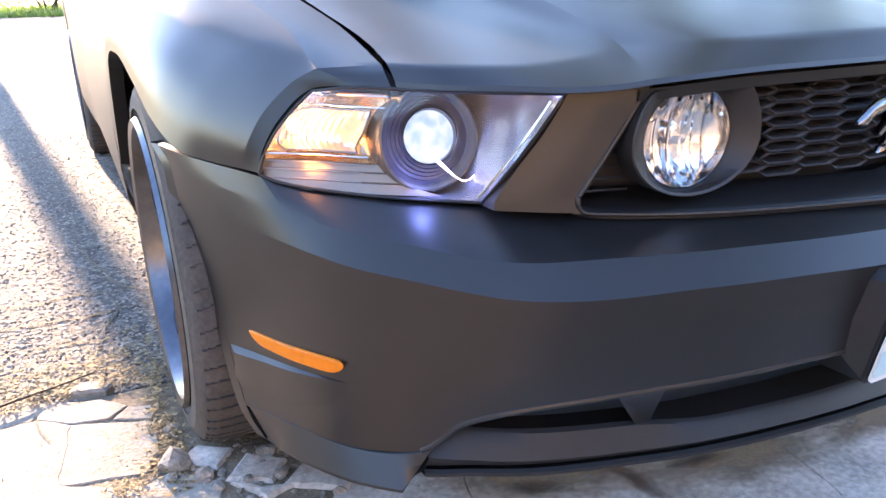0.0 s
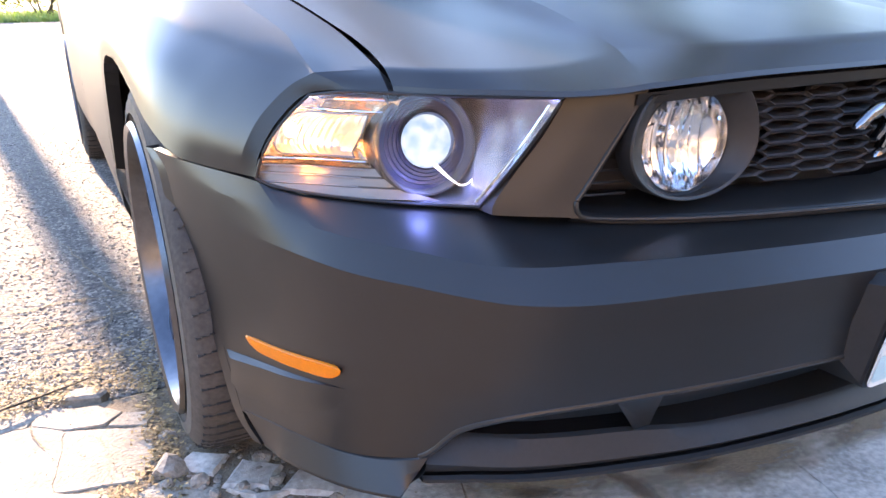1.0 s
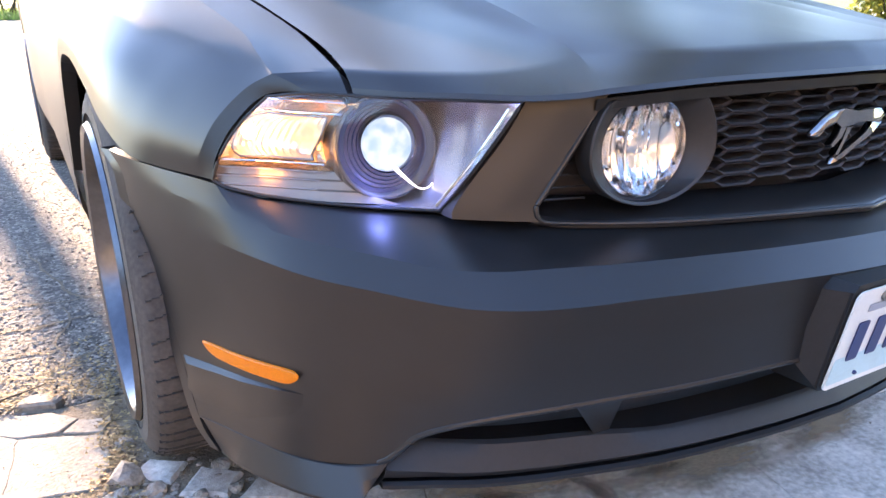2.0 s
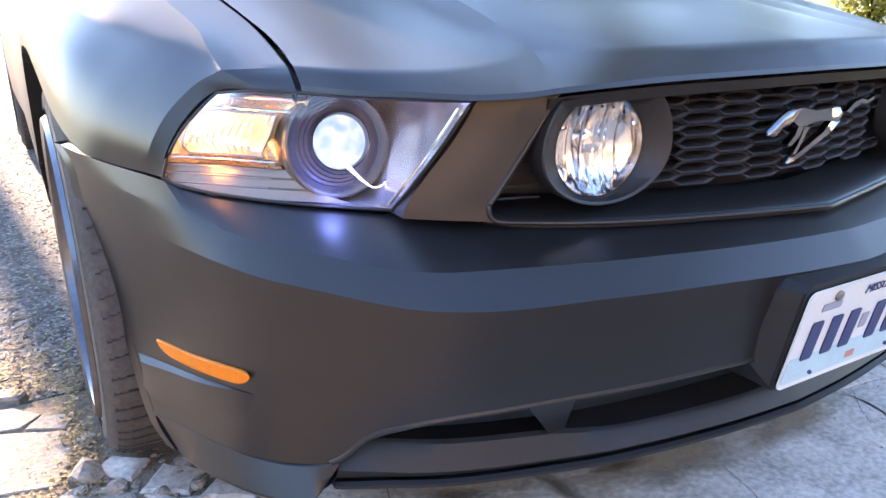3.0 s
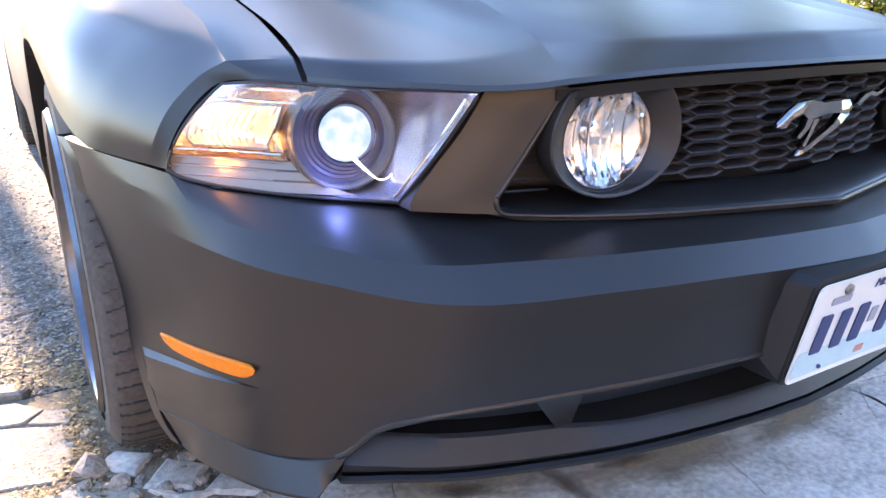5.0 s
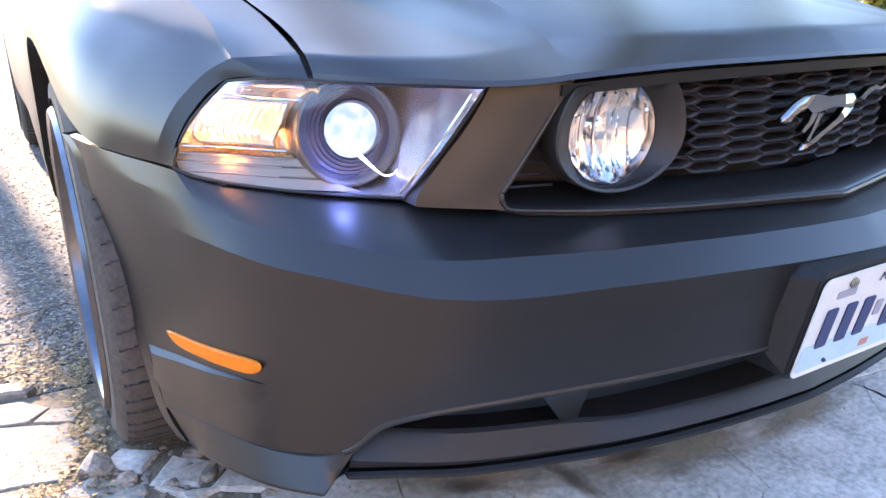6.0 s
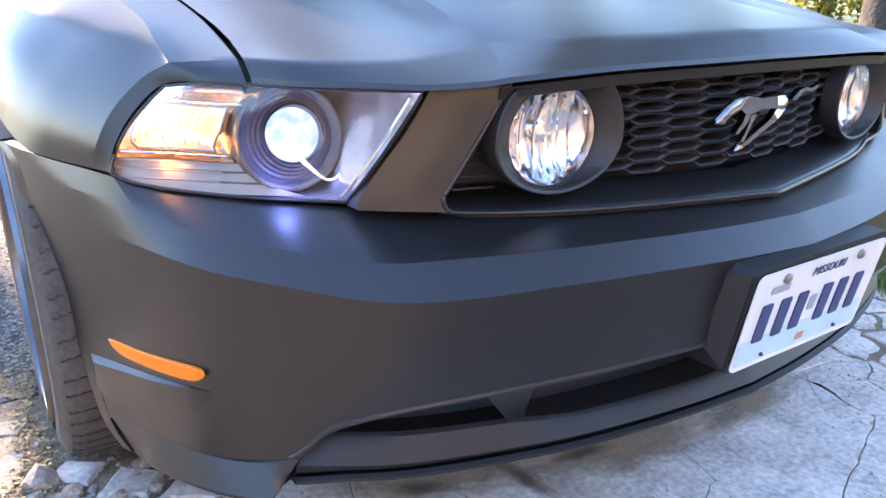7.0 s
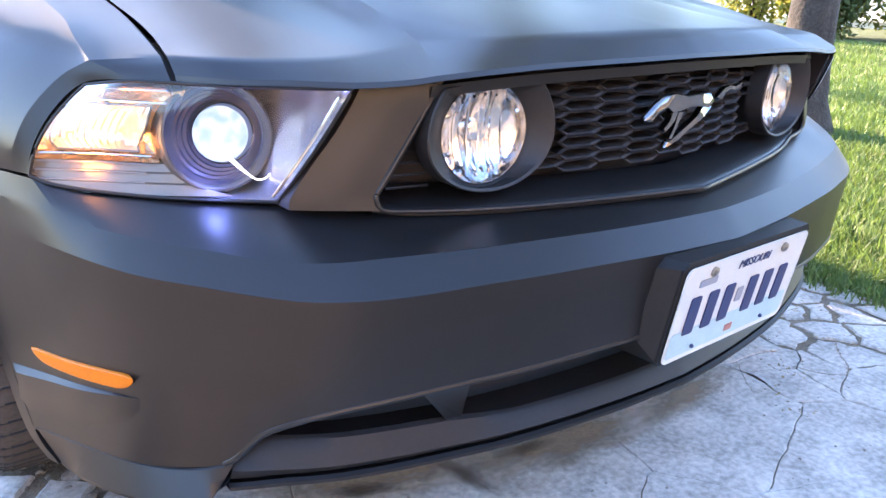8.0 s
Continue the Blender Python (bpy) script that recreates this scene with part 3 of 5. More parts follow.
# front fenders
ARCH = [(0.913, 0.640, 0.594), (0.919, 0.72, 0.634), (0.923, 0.83, 0.667), (0.926, 0.95, 0.690), (0.928, 1.08, 0.696), (0.930, 1.20, 0.675), (0.931, 1.29, 0.61), (0.931, 1.345, 0.51), (0.925, 1.37, 0.38), (0.905, 1.38, 0.25)]
for side in (-1, 1):
    bm = bmesh.new()
    n = 44
    seam = [(0.684, 0.324, 0.702), (0.683, 0.343, 0.716), (0.680, 0.362, 0.724), (0.672, 0.460, 0.7445), (0.666, 0.560, 0.7630), (0.668, 0.700, 0.788), (0.674, 0.850, 0.814), (0.685, 1.050, 0.845), (0.695, 1.200, 0.862), (0.705, 1.380, 0.880)]
    r1 = [(0.718, 0.366, 0.701), (0.732, 0.387, 0.711), (0.746, 0.408, 0.7190), (0.744, 0.480, 0.7415), (0.740, 0.550, 0.7600), (0.748, 0.700, 0.789), (0.754, 0.850, 0.813), (0.762, 1.050, 0.839), (0.769, 1.200, 0.853), (0.776, 1.380, 0.867)]
    r2 = [(0.756, 0.412, 0.693), (0.765, 0.4215, 0.6965), (0.774, 0.431, 0.6995), (0.793, 0.503, 0.7215), (0.808, 0.575, 0.7410), (0.826, 0.700, 0.770), (0.838, 0.850, 0.795), (0.848, 1.050, 0.816), (0.853, 1.200, 0.827), (0.858, 1.380, 0.836)]
    r3 = [(0.791, 0.432, 0.657), (0.7995, 0.4415, 0.6590), (0.808, 0.451, 0.6610), (0.834, 0.522, 0.6765), (0.856, 0.590, 0.695), (0.880, 0.700, 0.729), (0.894, 0.850, 0.752), (0.903, 1.050, 0.771), (0.908, 1.200, 0.775), (0.912, 1.380, 0.775)]
    r4 = [(0.813, 0.442, 0.618), (0.8207, 0.4525, 0.6190), (0.8285, 0.463, 0.6200), (0.858, 0.533, 0.6310), (0.882, 0.600, 0.647), (0.905, 0.700, 0.680), (0.917, 0.820, 0.709), (0.925, 1.020, 0.732), (0.929, 1.220, 0.720), (0.934, 1.400, 0.600)]
    r5 = [(0.820, 0.444, 0.589), (0.827, 0.4600, 0.589), (0.834, 0.476, 0.589), (0.866, 0.546, 0.5895), (0.897, 0.608, 0.598), (0.916, 0.700, 0.630), (0.923, 0.820, 0.668), (0.928, 1.020, 0.698), (0.931, 1.240, 0.655), (0.931, 1.360, 0.420)]
    lines = []
    for pts in (seam, r1, r2, r3, r4, r5):
        front, back = spline(pts[:3], 9), spline(pts[2:], n)
        lines.append(np.concatenate([front, back[1:]]) * [side, 1, 1])
    seam = lines[0]
    rs = [seam + [0, 0, -0.02]] + lines + [lines[-1] + [-0.028 * side, 0.004, -0.006]]
    skin(bm, rs, across=5, soft=(3, 4, 5))
    part("front_fender", bm, PAINT, car, "satin black front fender", 11)
    # the recess beside the headlamp is closed by a turned-in flange
    bm = bmesh.new()
    edge = spline([(0.679, 0.326, 0.702), (0.718, 0.366, 0.701), (0.756, 0.412, 0.693), (0.791, 0.432, 0.657), (0.813, 0.442, 0.618), (0.820, 0.444, 0.589), (0.814, 0.441, 0.578)], 40)
    deep = edge + [-0.006, 0.05, -0.002]
    for r in (edge, deep):
        r[:, 0] *= side
    skin(bm, [edge, deep], across=1)
    part("fender_flange", bm, PAINT, car)
    # dark seam line under the hood gap and above the bumper
    bm = bmesh.new()
    g0 = seam[:, :] * [1, 1, 1]
    skin(bm, [g0 + [side * 0.004, 0, -0.012], g0 + [-side * 0.012, 0, -0.012]], across=1)
    part("panel_gap", bm, VOID, car)


# ---- doors, quarters, cabin and tail ----
def arch_floor(y):
    base = 0.25 + 0.0 * y
    d = 0.380 ** 2 - (y - 3.71) ** 2
    return np.where(d > 0, np.maximum(base, 0.335 + np.sqrt(np.maximum(d, 0))), base)


def belt(y):
    return table([(1.36, 0.868), (2.0, 0.915), (2.8, 0.945), (3.5, 0.975), (4.2, 0.985), (4.72, 0.95)], y)


def side_x(y, v):
    x = table([(0, 0.900), (0.12, 0.925), (0.4, 0.934), (0.65, 0.922), (0.85, 0.885), (1.0, 0.79)], v)
    return x + table([(1.36, 0), (2.6, 0.0), (3.3, 0.020), (3.9, 0.020), (4.3, 0.0), (4.75, -0.10)], y) * (1 - 0.4 * v)


for side in (-1, 1):
    for name, y0, y1, label in (("door", 1.385, 2.60, "satin black coupe door"), ("rear_quarter", 2.606, 4.72, "satin black rear quarter panel")):
        bm = bmesh.new()
        ys = np.linspace(y0, y1, 44)
        rs = []
        for v in (0, 0.06, 0.12, 0.25, 0.4, 0.55, 0.65, 0.75, 0.85, 0.93, 1.0):
            f = arch_floor(ys)
            rs.append(np.stack([side * side_x(ys, np.full(len(ys), v)), ys, f + v * (belt(ys) - f)], 1))
        rs = [rs[0] * [0.95, 1, 1]] + rs
        skin(bm, rs, across=1)
        part(name, bm, PAINT, car, label, 40)

ROOF = [(1.50, 0.915, 0.70), (2.25, 1.335, 0.60), (2.7, 1.385, 0.58), (3.2, 1.36, 0.57), (4.15, 1.02, 0.62)]


def cabin_rail(i, drop=0.0):
    y, z, w = ROOF[i]
    xs = np.linspace(-1, 1, 21)
    return np.stack([xs * w, y + 0.05 * xs ** 2 * (1 if i < 2 else -1), z - 0.03 * xs ** 2 - drop], 1)


for i, (name, mat, label) in enumerate((("windshield", GLASS, "dark reflecting windshield"), ("roof", PAINT, ""), ("roof", PAINT, ""), ("rear_window", GLASS, "dark rear window"))):
    if name == "roof" and i == 2:
        continue
    bm = bmesh.new()
    rs = [cabin_rail(i), cabin_rail(i + 1)] if name != "roof" else [cabin_rail(1), cabin_rail(2), cabin_rail(3)]
    skin(bm, rs, across=6, soft=(1,))
    part(name, bm, mat, car, label)
bm = bmesh.new()
xs = np.linspace(-1, 1, 21)
skin(bm, [np.stack([xs * 0.70, 1.49 - 0.13 * xs ** 4, 0.906 - 0.030 * xs ** 2], 1), np.stack([xs * 0.80, 1.56 + 0.03 * xs ** 2, 0.905 - 0.02 * xs ** 2], 1)], across=2)
part("cowl", bm, TRIM, car, "black plastic cowl below the windshield")
for side in (-1, 1):
    bm = bmesh.new()
    skin(bm, [np.array([(side * 0.70, 1.36, 0.872), (side * 0.71, 1.60, 0.875)]), np.array([(side * 0.80, 1.36, 0.862), (side * 0.80, 1.60, 0.880)])], across=1)
    part("cowl_corner", bm, PAINT, car)
for side in (-1, 1):
    bm = bmesh.new()
    ys = np.linspace(1.52, 4.10, 40)
    top = np.stack([side * table([(1.5, 0.70), (2.25, 0.60), (2.7, 0.58), (3.2, 0.57), (4.15, 0.62)], ys), ys, table([(1.5, 0.885), (2.25, 1.305), (2.7, 1.355), (3.2, 1.33), (4.15, 0.99)], ys)], 1)
    low = np.stack([side * side_x(ys, np.ones(len(ys))), ys, belt(ys)], 1)
    skin(bm, [low, top], across=4)
    part("side_window", bm, GLASS, car, "dark tinted side glass")
bm = bmesh.new()
xs = np.linspace(-1, 1, 21)
skin(bm, [np.stack([xs * 0.62, 4.13 + 0 * xs, 1.02 - 0.03 * xs ** 2], 1), np.stack([xs * 0.74, 4.45 + 0 * xs, 1.02 - 0.05 * xs ** 2], 1), np.stack([xs * 0.72, 4.72 + 0 * xs, 1.03 - 0.06 * xs ** 2], 1), np.stack([xs * 0.72, 4.75 - 0.04 * xs ** 2, 0.86 + 0 * xs], 1)], across=3)
part("deck_lid", bm, PAINT, car)
bm = bmesh.new()
skin(bm, [np.stack([xs * 0.74, 4.752 - 0.05 * xs ** 2, 0.90 + 0 * xs], 1), np.stack([xs * 0.80, 4.77 - 0.07 * xs ** 2, 0.62 + 0 * xs], 1), np.stack([xs * 0.82, 4.80 - 0.10 * xs ** 2, 0.50 + 0 * xs], 1), np.stack([xs * 0.80, 4.74 - 0.08 * xs ** 2, 0.25 + 0 * xs], 1)], across=3)
part("rear_bumper", bm, PAINT, car)
for side in (-1, 1):
    for k in range(3):
        bm = bmesh.new()
        c = side * (0.42 + 0.115 * k)
        box(bm, c - 0.045, 4.735 - 0.05 * abs(c), 0.70, c + 0.045, 4.775 - 0.06 * abs(c), 0.86)
        bmesh.ops.bevel(bm, geom=bm.edges[:], offset=0.008, segments=2, affect="EDGES")
        part("tail_lamp", bm, TAIL_RED, car, "red tail lamp")
for name, c in (("floor_pan", (-0.84, 0.60, 0.20, 0.84, 4.60, 0.26)), ("inner_wing", (-0.62, 0.50, 0.262, -0.60, 4.55, 0.72)), ("inner_wing", (0.60, 0.50, 0.262, 0.62, 4.55, 0.72)), ("radiator_support", (-0.598, 0.46, 0.24, 0.598, 0.48, 0.725)), ("firewall", (-0.80, 1.30, 0.262, 0.80, 1.32, 0.845))):
    bm = bmesh.new()
    box(bm, *c)
    part(name, bm, VOID, car)


# ---- wheels ----
def wheel(x, y, side):
    """A road wheel with its middle at (x, y), the outer face towards side."""
    R, W, r = 0.346, 0.235, 0.262
    m = Matrix.Translation((x, y, R - 0.021)) @ Matrix.Rotation(radians(90 * side), 4, "Y")
    hub = new("wheel")
    hub.parent = car
    tagged(hub, "five-spoke metal wheel with a worn black tyre")
    bm = bmesh.new()
    prof = [(r, -W / 2 + 0.02), (r + 0.015, -W / 2 + 0.004), (r + 0.06, -W / 2 - 0.004), (R - 0.026, -W / 2 + 0.003), (R - 0.012, -W / 2 + 0.014), (R - 0.006, -W / 2 + 0.026)]
    tread = []
    for g in (-0.046, 0.0):
        tread += [(R - 0.5 * g * g, g - 0.0035), (R - 0.007, g - 0.0022), (R - 0.007, g + 0.0022), (R - 0.5 * g * g, g + 0.0035)]
    prof += tread + [(R - 0.006, W / 2 - 0.026), (R - 0.012, W / 2 - 0.014), (R - 0.024, W / 2 - 0.004), (R - 0.035, W / 2 - 0.0005), (R - 0.037, W / 2 + 0.0015), (R - 0.06, W / 2 + 0.004), (r + 0.03, W / 2 + 0.002), (r + 0.012, W / 2 - 0.006), (r, W / 2 - 0.02)]
    rings(bm, prof, 96, m)
    tyre = part("tyre", bm, RUBBER, hub, "worn black tyre with cross sipes", 30)
    # narrow cross bars in the shoulder and centre blocks, coloured like shade in grooves
    bm = bmesh.new()
    for k in range(64):
        q = m @ Matrix.Rotation(2 * math.pi * k / 64, 4, "Z")
        for face in (-1, 1):
            for j, (g0, g1, sink) in enumerate(((0.098, 0.106, 0.0085), (0.086, 0.098, 0.0046), (0.066, 0.086, 0.0012), (0.040, 0.066, -0.0002), (0.008, 0.040, 0.0000))):
                bend = q @ Matrix.Rotation(0.010 * j + 0.012 * (k % 2), 4, "Z")
                box(bm, R - 0.016, -0.0011 + 0.0002 * j, min(face * g0, face * g1), R - sink, 0.0011 - 0.0002 * j, max(face * g0, face * g1), bend)
    tagged(part("tread_sipe_bars", bm, SIPE_SHADE, tyre), kind="stuff")
    bm = bmesh.new()
    rings(bm, [(r + 0.004, W / 2 - 0.006), (r + 0.010, W / 2 + 0.004), (r + 0.004, W / 2 + 0.012), (r - 0.008, W / 2 + 0.008), (r - 0.018, W / 2 - 0.012), (r - 0.026, W / 2 - 0.05), (r - 0.03, -W / 2 + 0.02)], 96, m)
    rim = part("rim", bm, RIM, hub, "polished metal rim lip")
    for k in range(5):
        bm = bmesh.new()
        q = m @ Matrix.Rotation(2 * math.pi * k / 5, 4, "Z")
        v = box(bm, 0.03, -0.036, 0.045, r - 0.012, 0.036, 0.085)
        for p in v:
            if p.co.x > 0.1:
                p.co.y *= 0.72
                p.co.z += 0.012
            p.co = q @ p.co
        bmesh.ops.bevel(bm, geom=bm.edges[:], offset=0.006, segments=2, affect="EDGES")
        part("spoke", bm, RIM, rim)
    bm = bmesh.new()
    rings(bm, [(0.0005, 0.098), (0.035, 0.096), (0.042, 0.086), (0.07, 0.08), (0.075, 0.03)], 32, m)
    part("hub_cap", bm, RIM, rim)
    bm = bmesh.new()
    rings(bm, [(0.15, 0.02), (0.15, -0.005), (0.05, -0.01), (0.05, 0.03)], 48, m)
    part("brake_disc", bm, BOLT, rim)
    return hub


for side in (-1, 1):
    wheel(side * 0.797, 0.90, side)
    wheel(side * 0.822, 3.71, side)


# ---- headlamps ----
LENS_LOW = [(0.591, 0.269, 0.562), (0.657, 0.305, 0.566), (0.712, 0.344, 0.569), (0.764, 0.390, 0.573), (0.803, 0.427, 0.579), (0.819, 0.442, 0.588)]
LENS_TOP = [(0.533, 0.188, 0.700), (0.589, 0.220, 0.701), (0.639, 0.267, 0.700), (0.681, 0.320, 0.700), (0.720, 0.364, 0.699), (0.753, 0.408, 0.692)]


def lens_at(u, v):
    """A place on the headlamp's outer skin: u from the grille outwards, v from bottom to top."""
    k = 60
    a, b = spline(LENS_LOW, k + 1), spline(LENS_TOP, k + 1)
    i = min(int(u * k), k - 1)
    f = u * k - i
    lo, hi = a[i] * (1 - f) + a[i + 1] * f, b[i] * (1 - f) + b[i + 1] * f
    w = 4 * v * (1 - v)
    return lo * (1 - v) + hi * v + np.array([0.012 * u ** 4 * w, -0.006 * w + 0.012 * u ** 4 * w, 0])


def headlamp(side):
    lamp = new("headlamp")
    lamp.parent = car
    tagged(lamp, "lit projector headlamp with clear lens and amber-lit turn chamber")
    S = np.array([side, 1, 1])
    us, vs = np.linspace(0, 1, 30), np.linspace(0, 1, 9)
    bm = bmesh.new()
    skin(bm, [np.array([lens_at(u, v) for u in us]) * S for v in vs], across=1)
    lens = part("lens", bm, CLEAR, lamp, "clear plastic headlamp cover", 40)
    lens.visible_shadow = False
    # housing shell behind the cover
    bm = bmesh.new()
    rows = []
    for v in np.linspace(0, 1, 15):
        row = []
        for u in np.linspace(0, 1, 36):
            e = max(abs(2 * u - 1) ** 12, abs(2 * v - 1) ** 8)
            row.append((lens_at(u, v) + [0, 0.180 * (1 - e) + 0.002, 0]) * S)
        rows.append(np.array(row))
    skin(bm, rows, across=1)
    part("housing", bm, LAMP_SHELL, lamp, "", 50)
    # rim that seals the cover to the body
    bm = bmesh.new()
    loop = [lens_at(u, 0) for u in np.linspace(0, 1, 24)] + [lens_at(1, v) for v in np.linspace(0.05, 1, 12)] + [lens_at(u, 1) for u in np.linspace(0.98, 0, 24)] + [lens_at(0, v) for v in np.linspace(0.95, 0.0, 10)]
    tube(bm, [(p + [0, 0.001, 0]) * S for p in loop], 0.0022, 6)
    part("seal", bm, TRIM, lamp, "dark seal round the lamp")
    bm = bmesh.new()
    tube(bm, [(lens_at(0, v) + [0.010, 0.004, 0]) * S for v in np.linspace(0.06, 0.94, 10)], 0.0018, 6)
    part("edge_strip", bm, CHROME, lamp, "bright inner edge strip")
    # projector: stepped shroud, ball lens, glowing tube in place of its glare
    c = np.array([0.636, 0.328, 0.6355]) * S
    m = Matrix.Translation(c) @ Matrix.Rotation(radians(90 - 8), 4, "X") @ Matrix.Rotation(0, 4, "Z")
    m = m @ Matrix.Rotation(radians(6 * side), 4, "Y")

    def lean(p):
        return Vector((p.x + side * 0.6 * min(0.0, p.z + 0.006), p.y, p.z))

    projector = new("projector")
    projector.parent = lamp
    bm = bmesh.new()
    rings(bm, [(0.0655, -0.045), (0.0655, 0.004), (0.064, 0.009), (0.0615, 0.010), (0.060, 0.007), (0.057, -0.006)], 64, m)
    part("outer_ring", bm, LAMP_CLEAR_GREY, projector, "clear grey outer ring")
    bm = bmesh.new()
    rings(bm, [(0.0572, -0.006), (0.0535, -0.010), (0.053, -0.016), (0.0495, -0.0165), (0.049, -0.0215), (0.0455, -0.022), (0.045, -0.027), (0.0415, -0.0275), (0.041, -0.032), (0.0375, -0.033), (0.037, -0.05)], 64, m, squash=lean)
    part("stepped_shroud", bm, LAMP_DARK, projector, "dark stepped shroud", 25)
    bm = bmesh.new()
    rings(bm, [(0.0372, -0.045), (0.036, -0.034)], 48, m, squash=lean)
    part("lens_holder", bm, CHROME, projector)
    bm = bmesh.new()
    rings(bm, [(0.0358, -0.034), (0.0350, -0.029), (0.0335, -0.0245)], 48, m, squash=lean)
    part("lens_rim", bm, XENON_RIM, projector, "blue edge of the projector lens")
    bm = bmesh.new()
    rings(bm, [(0.0335, -0.0245), (0.029, -0.0205), (0.021, -0.0170), (0.011, -0.0145), (0.0006, -0.0140)], 48, m, squash=lean)
    part("projector_lens", bm, XENON, projector, "glowing bluish white projector lens")
    bm = bmesh.new()
    path = [(0.016, -0.030), (0.023, -0.040), (0.030, -0.049), (0.038, -0.055), (0.048, -0.054), (0.057, -0.046), (0.063, -0.034)]
    pts = spline([(a, b, z) for (a, b), z in zip(path, (-0.012, -0.002, 0.008, 0.014, 0.015, 0.015, 0.015))], 24)
    tube(bm, [m @ Vector((-side * p[0], p[1], p[2])) for p in pts], [0.0030 - 0.0018 * i / 9 if i < 9 else 0.0008 + 0.0007 * (i % 2) for i in range(24)], 8)
    part("glare_streak", bm, ARC, projector, "white glowing tube in place of lens glare on the shroud")
    # turn and parking chamber
    turn = new("turn_chamber")
    turn.parent = lamp

    def outer_x(z):
        return float(table([(0.565, 0.808), (0.588, 0.819), (0.618, 0.813), (0.657, 0.791), (0.692, 0.753)], z))

    def lens_y(x, z):
        lo = table([(p[0], p[1]) for p in LENS_LOW], x)
        hi = table([(p[0], p[1]) for p in LENS_TOP], x)
        f = (z - 0.567) / 0.130
        return float(lo * (1 - f) + hi * f) + (0.02 * max(0, x - 0.74) / 0.07 * f)

    bm = bmesh.new()
    rows = []
    for z in np.linspace(0.605, 0.6915, 13):
        row = []
        x1 = outer_x(z) - 0.005
        for k, x in enumerate(np.linspace(0.696 - 0.30 * (z - 0.605), x1, 20)):
            q = 1 - max(abs((x - (0.684 + x1) / 2) / ((x1 - 0.668) / 2)) ** 6, abs((z - 0.648) / 0.0435) ** 6)
            row.append((x * side, lens_y(x, z) + 0.014 + 0.034 * max(q, 0) ** 0.6, z))
        rows.append(np.array(row))
    skin(bm, rows, across=1)
    part("outer_reflector", bm, REFLECTOR_ROUGH, turn, "crinkled reflector tinted with the bulb's warm light")
    bm = bmesh.new()
    rows, loop_low, loop_top = [], [], []
    for z in np.linspace(0.619, 0.671, 13):
        row = []
        x1 = min(0.797, outer_x(z) - 0.015) - 0.010 * abs((z - 0.645) / 0.026) ** 4
        for k, x in enumerate(np.linspace(0.715 - 0.30 * (z - 0.619), x1, 25)):
            q = 1 - max(abs((x - 0.752) / 0.045) ** 4, abs((z - 0.645) / 0.026) ** 4)
            row.append((x * side, lens_y(x, z) + 0.016 + 0.022 * max(q, 0) + 0.0018 * (k % 2), z))
        rows.append(np.array(row))
    skin(bm, rows, across=1)
    part("turn_reflector", bm, REFLECTOR, turn, "ribbed reflector tinted with the bulb's warm light", 20)
    loop = [r + [0, -0.003, 0] for r in rows[0]] + [r[-1] + [0, -0.003, 0] for r in rows[1:-1]] + [r + [0, -0.003, 0] for r in rows[-1][::-1]] + [r[0] + [0, -0.003, 0] for r in rows[-2:0:-1]] + [rows[0][0] + [0, -0.003, 0]]
    bm = bmesh.new()
    tube(bm, loop, 0.0014, 6)
    part("turn_frame", bm, LAMP_GREY, turn)
    bm = bmesh.new()
    b = np.array((0.772 * side, lens_y(0.772, 0.647) + 0.024, 0.647))
    bmesh.ops.create_uvsphere(bm, u_segments=20, v_segments=12, radius=0.0095, matrix=Matrix.Translation(b))
    part("bulb", bm, WARM, turn, "glowing warm bulb")
    for z in (0.5835, 0.5945, 0.6050, 0.6145, 0.6755, 0.6895):
        bm = bmesh.new()
        tube(bm, [(x * side, lens_y(x, z) + 0.010, z) for x in np.linspace(0.708 - 0.30 * (z - 0.605), outer_x(z) - 0.006, 16)], 0.0011, 6)
        part("bright_bar", bm, CHROME if z > 0.61 else LAMP_GREY, turn)
    # bright stepped sill along the bottom
    bm = bmesh.new()
    sill = []
    for z, d in ((0.5700, 0.004), (0.5820, 0.008), (0.5835, 0.013), (0.5930, 0.016), (0.5945, 0.021), (0.6035, 0.024), (0.605, 0.040)):
        sill.append(np.array([(x * side, lens_y(x, z) + d, z) for x in np.linspace(0.633 + math.sqrt(max(0.0655 ** 2 - (0.6355 - z) ** 2, 0)), outer_x(z) - 0.006, 30)]))
    skin(bm, [np.asarray(r) for r in sill], across=1)
    part("sill", bm, LAMP_SILL, lamp, "bright stepped sill", 15)
    # dark gap wall between body and lamp on the grille side
    bm = bmesh.new()
    skin(bm, [np.array([(lens_at(0, v) + [-0.008, 0.006, 0]) * S for v in np.linspace(-0.02, 1.0, 8)]), np.array([(lens_at(0, v) + [-0.002, 0.07, 0]) * S for v in np.linspace(-0.02, 1.0, 8)])], across=1)
    part("lamp_gap", bm, VOID, lamp)
    # the lamps themselves
    glow_data = bpy.data.lights.new("parking_bulb_light", "POINT")
    glow_data.energy, glow_data.color, glow_data.shadow_soft_size = 0.045, (1.0, 0.42, 0.12), 0.018
    o = new("parking_bulb_light", glow_data)
    o.location = (0.768 * side, lens_y(0.768, 0.604) + 0.006, 0.604)
    beam = bpy.data.lights.new("projector_light", "POINT")
    beam.energy, beam.color, beam.shadow_soft_size = 0.085, (0.16, 0.27, 1.0), 0.010
    o = new("projector_light", beam)
    o.location = c + np.array([0.022 * side, -0.026, -0.046])


for side in (-1, 1):
    headlamp(side)


